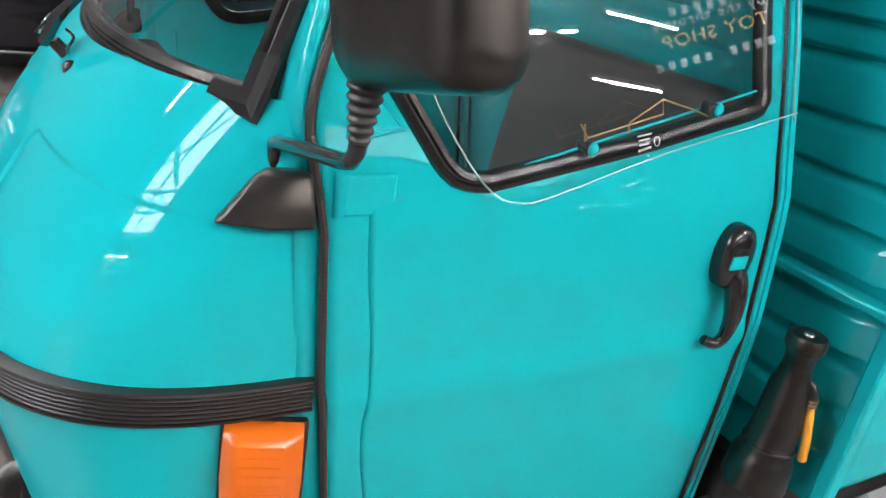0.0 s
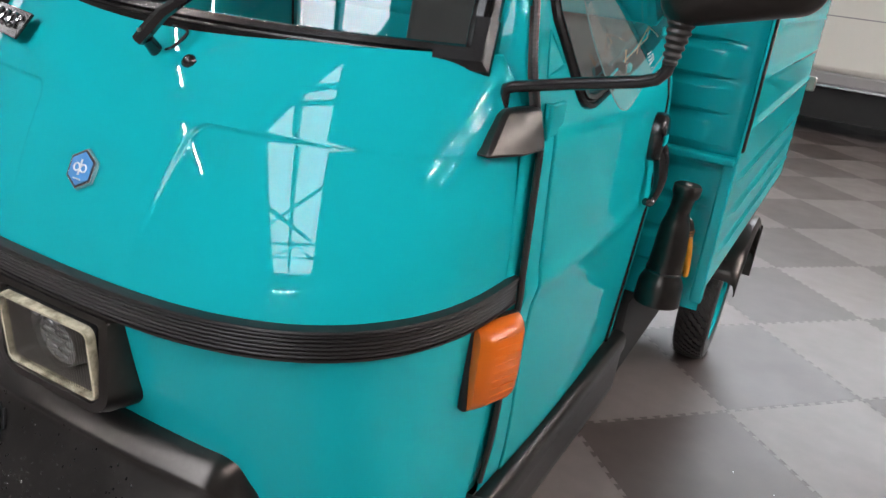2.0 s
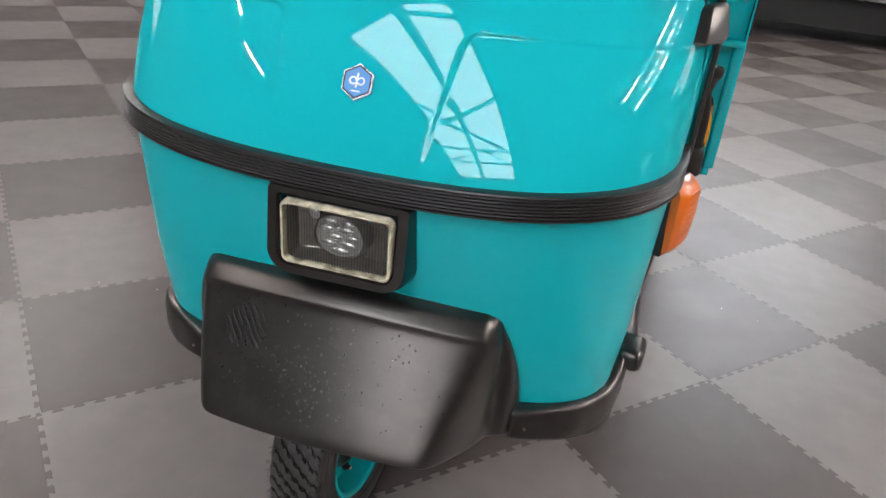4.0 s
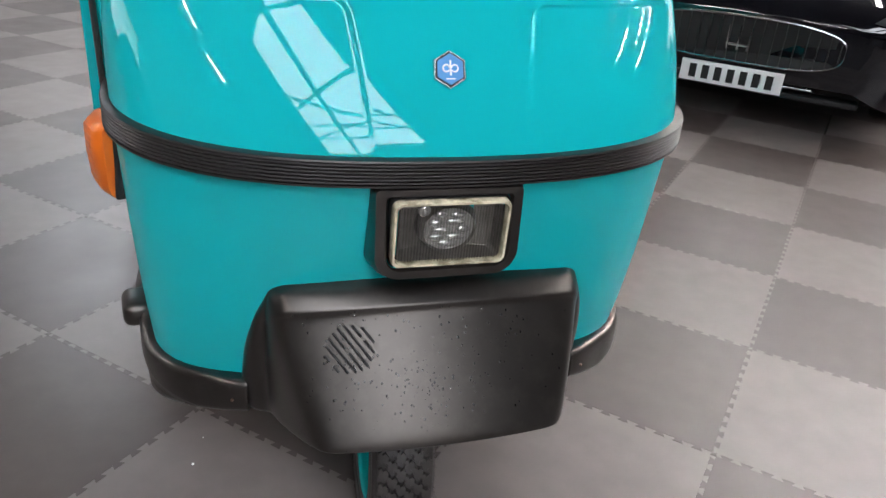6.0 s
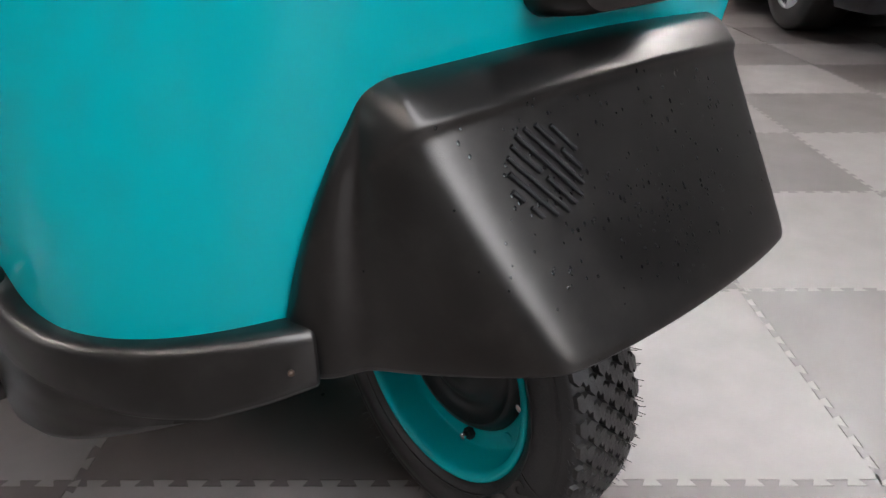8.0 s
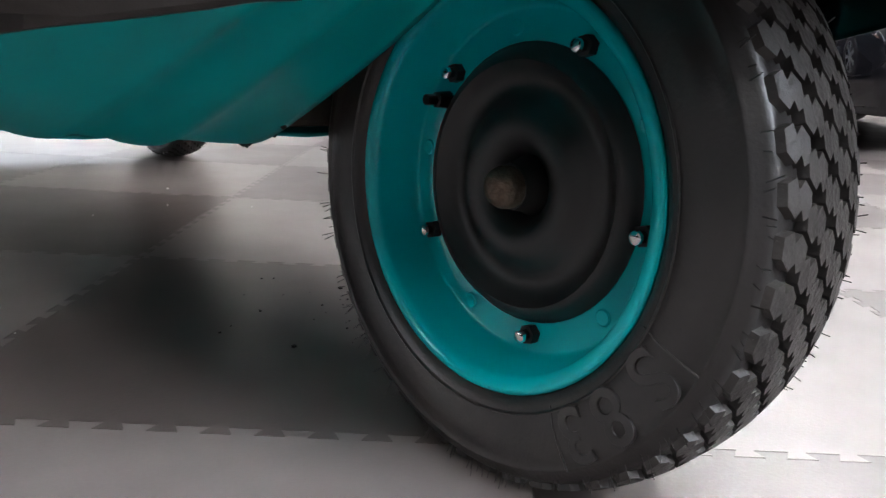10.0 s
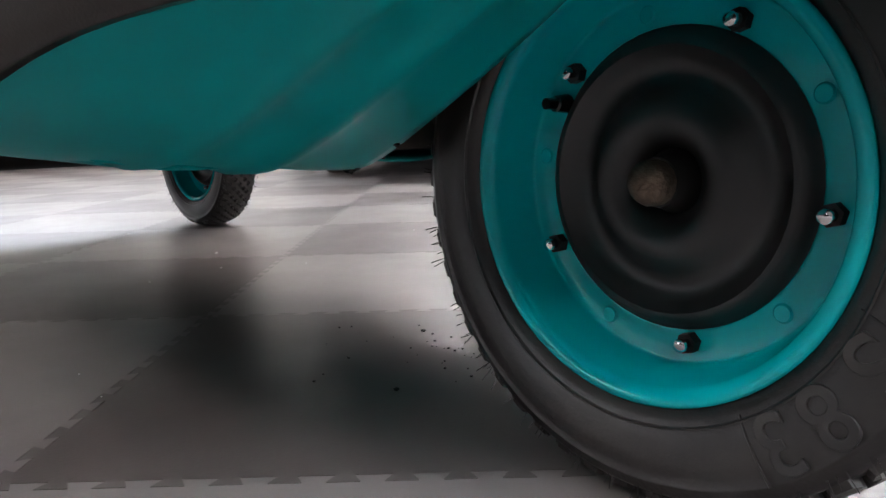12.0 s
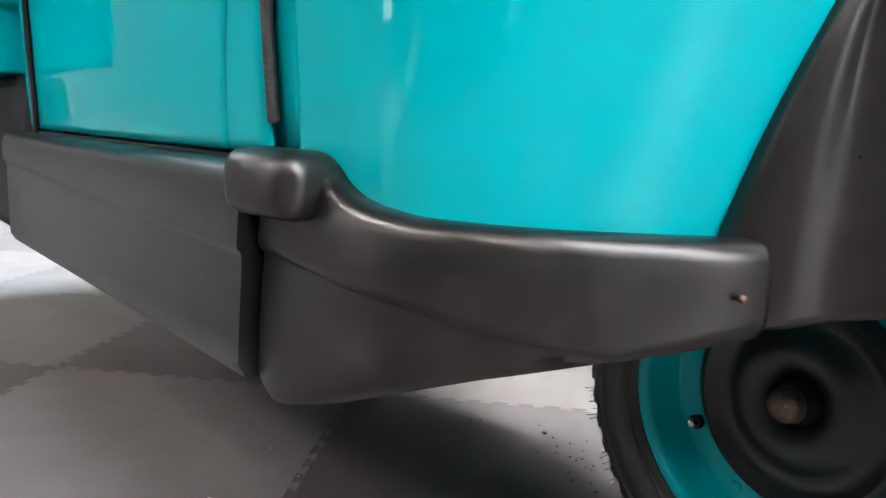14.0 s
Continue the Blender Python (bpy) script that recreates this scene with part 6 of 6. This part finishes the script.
for text, size, x, y, ink in (("by the throttle", 0.105, 0.02, 0.165, LIT_WHITE), ("TOY SHOP", 0.128, 0.0, 0.035, GOLD)):
    cu = bpy.data.curves.new("line", "FONT")
    cu.body, cu.size, cu.extrude, cu.align_x, cu.align_y = text, size, 0.002, "CENTER", "CENTER"
    cu.space_character = 1.15
    me = bpy.data.meshes.new_from_object(bpy.data.objects.new("line", cu))
    me.materials.append(ink)
    ob = new("lettering", me)
    ob.parent = sign
    ob.matrix_basis = Matrix.Translation((x, y, 0.001))
for k in range(11):
    if k != 5:
        part("number_bar", box(-0.40 + 0.08 * k, -0.125, 0.002, 0.040, 0.060, 0.003), LIT_WHITE, sign, smooth=False)

# grit on the floor by the front wheel
rng = random.Random(11)
for name, label, spots, size, ink in (("rubber_crumbs", "black rubber crumbs on the tiles", [(0.09, 0.62, 40, 0.06), (0.13, 0.75, 10, 0.05)], 0.0016, MATT_BLACK), ("paint_flakes", "white flakes on the tiles", [(-0.28, 0.77, 3, 0.05), (-0.55, 0.60, 5, 0.25), (0.3, 1.3, 6, 0.3)], 0.0016, WHITE)):
    b = bmesh.new()
    for cx, cy, n, spread in spots:
        for k in range(n):
            r = size * rng.uniform(0.5, 1.3) * (2.4 if k == 0 else 1)
            bmesh.ops.create_icosphere(b, subdivisions=1, radius=r, matrix=Matrix.Translation((cx + rng.gauss(0, spread), cy + rng.gauss(0, spread), r * 0.5)) @ Matrix.Diagonal((1, rng.uniform(0.6, 1.3), 0.6, 1)))
    tagged(new(name, finish(b, name, ink)), label, "grit", kind="stuff")

# ---- floor tiles: interlocking squares, two greys ----
def tile_mesh(name, material, teeth, color_parity):
    """One square with dovetail tabs on two sides and sockets on the other two."""
    g = 0.00045
    h = TILE / 2
    n = 12
    pitch = TILE / n
    pts = []
    def edge(y_dir):
        e = []
        for k in range(n):
            x = -h + pitch * k
            e += [(x + pitch * 0.30, 0.0), (x + pitch * 0.17, 0.011), (x + pitch * 0.83, 0.011), (x + pitch * 0.70, 0.0)]
        return e
    if not teeth:
        pts = [(-h + g, -h + g), (h - g, -h + g), (h - g, h - g), (-h + g, h - g)]
    else:
        bottom = [(-h + g, -h + g)] + [(x, -h + g + d) for x, d in edge(1)]
        right = [(h - g, -h + g)] + [(h - g + d, x) for x, d in edge(1)]
        top = [(h - g, h - g)] + [(-x, h - g + d) for x, d in edge(1)]
        left = [(-h + g, h - g)] + [(-h + g + d, -x) for x, d in edge(1)]
        pts = bottom + right + top + left
    me = bpy.data.meshes.new(name)
    k = len(pts)
    verts = [(x, y, 0.0) for x, y in pts] + [(x, y, -0.006) for x, y in pts]
    me.from_pydata(verts, [], [list(range(k))] + [[(i + 1) % k, i, k + i, k + (i + 1) % k] for i in range(k)])
    me.materials.append(material)
    return me


ca, sa = math.cos(radians(TURN)), math.sin(radians(TURN))
meshes = {(d, t): tile_mesh("tile", TILE_DARK if d else TILE_LIGHT, t, d) for d in (0, 1) for t in (0, 1)}
cells = []
for i in range(-36, 46):
    for j in range(-36, 46):
        u, v = (i + 0.5 + OU) * TILE, (j + 0.5 + OV) * TILE
        x, y = u * ca - v * sa, u * sa + v * ca
        lx, ly = x * math.cos(radians(11)) + y * math.sin(radians(11)), -x * math.sin(radians(11)) + y * math.cos(radians(11))
        if -7.3 < lx < 14.3 and -14.8 < ly < 11.8:
            cells.append((math.hypot(x - 0.3, y - 1.0), i, j, x, y))
cells.sort()
bm_far = {0: [], 1: []}
for n, (dist, i, j, x, y) in enumerate(cells):
    dark = (i + j + PARITY) % 2
    if n < 290:
        ob = new("tile", meshes[(dark, 1 if dist < 3.2 else 0)])
        ob.parent = floor
        ob.matrix_basis = pose(x, y, 0, 0, 0, TURN)
    else:
        bm_far[dark].append((x, y))
for dark in (0, 1):
    vs, fs = [], []
    h = TILE / 2 - 0.0008
    for x, y in bm_far[dark]:
        k = len(vs)
        for a, b in ((-h, -h), (h, -h), (h, h), (-h, h)):
            vs.append((x + a * ca - b * sa, y + a * sa + b * ca, 0.0))
        for a, b in ((-h, -h), (h, -h), (h, h), (-h, h)):
            vs.append((x + a * ca - b * sa, y + a * sa + b * ca, -0.006))
        fs.append((k, k + 1, k + 2, k + 3))
        fs += [(k + (q + 1) % 4, k + q, k + 4 + q, k + 4 + (q + 1) % 4) for q in range(4)]
    me = bpy.data.meshes.new("far_tiles")
    me.from_pydata(vs, [], fs)
    me.materials.append(TILE_DARK if dark else TILE_LIGHT)
    ob = new("far_tiles", me)
    ob.parent = floor
    tagged(ob, kind="stuff")
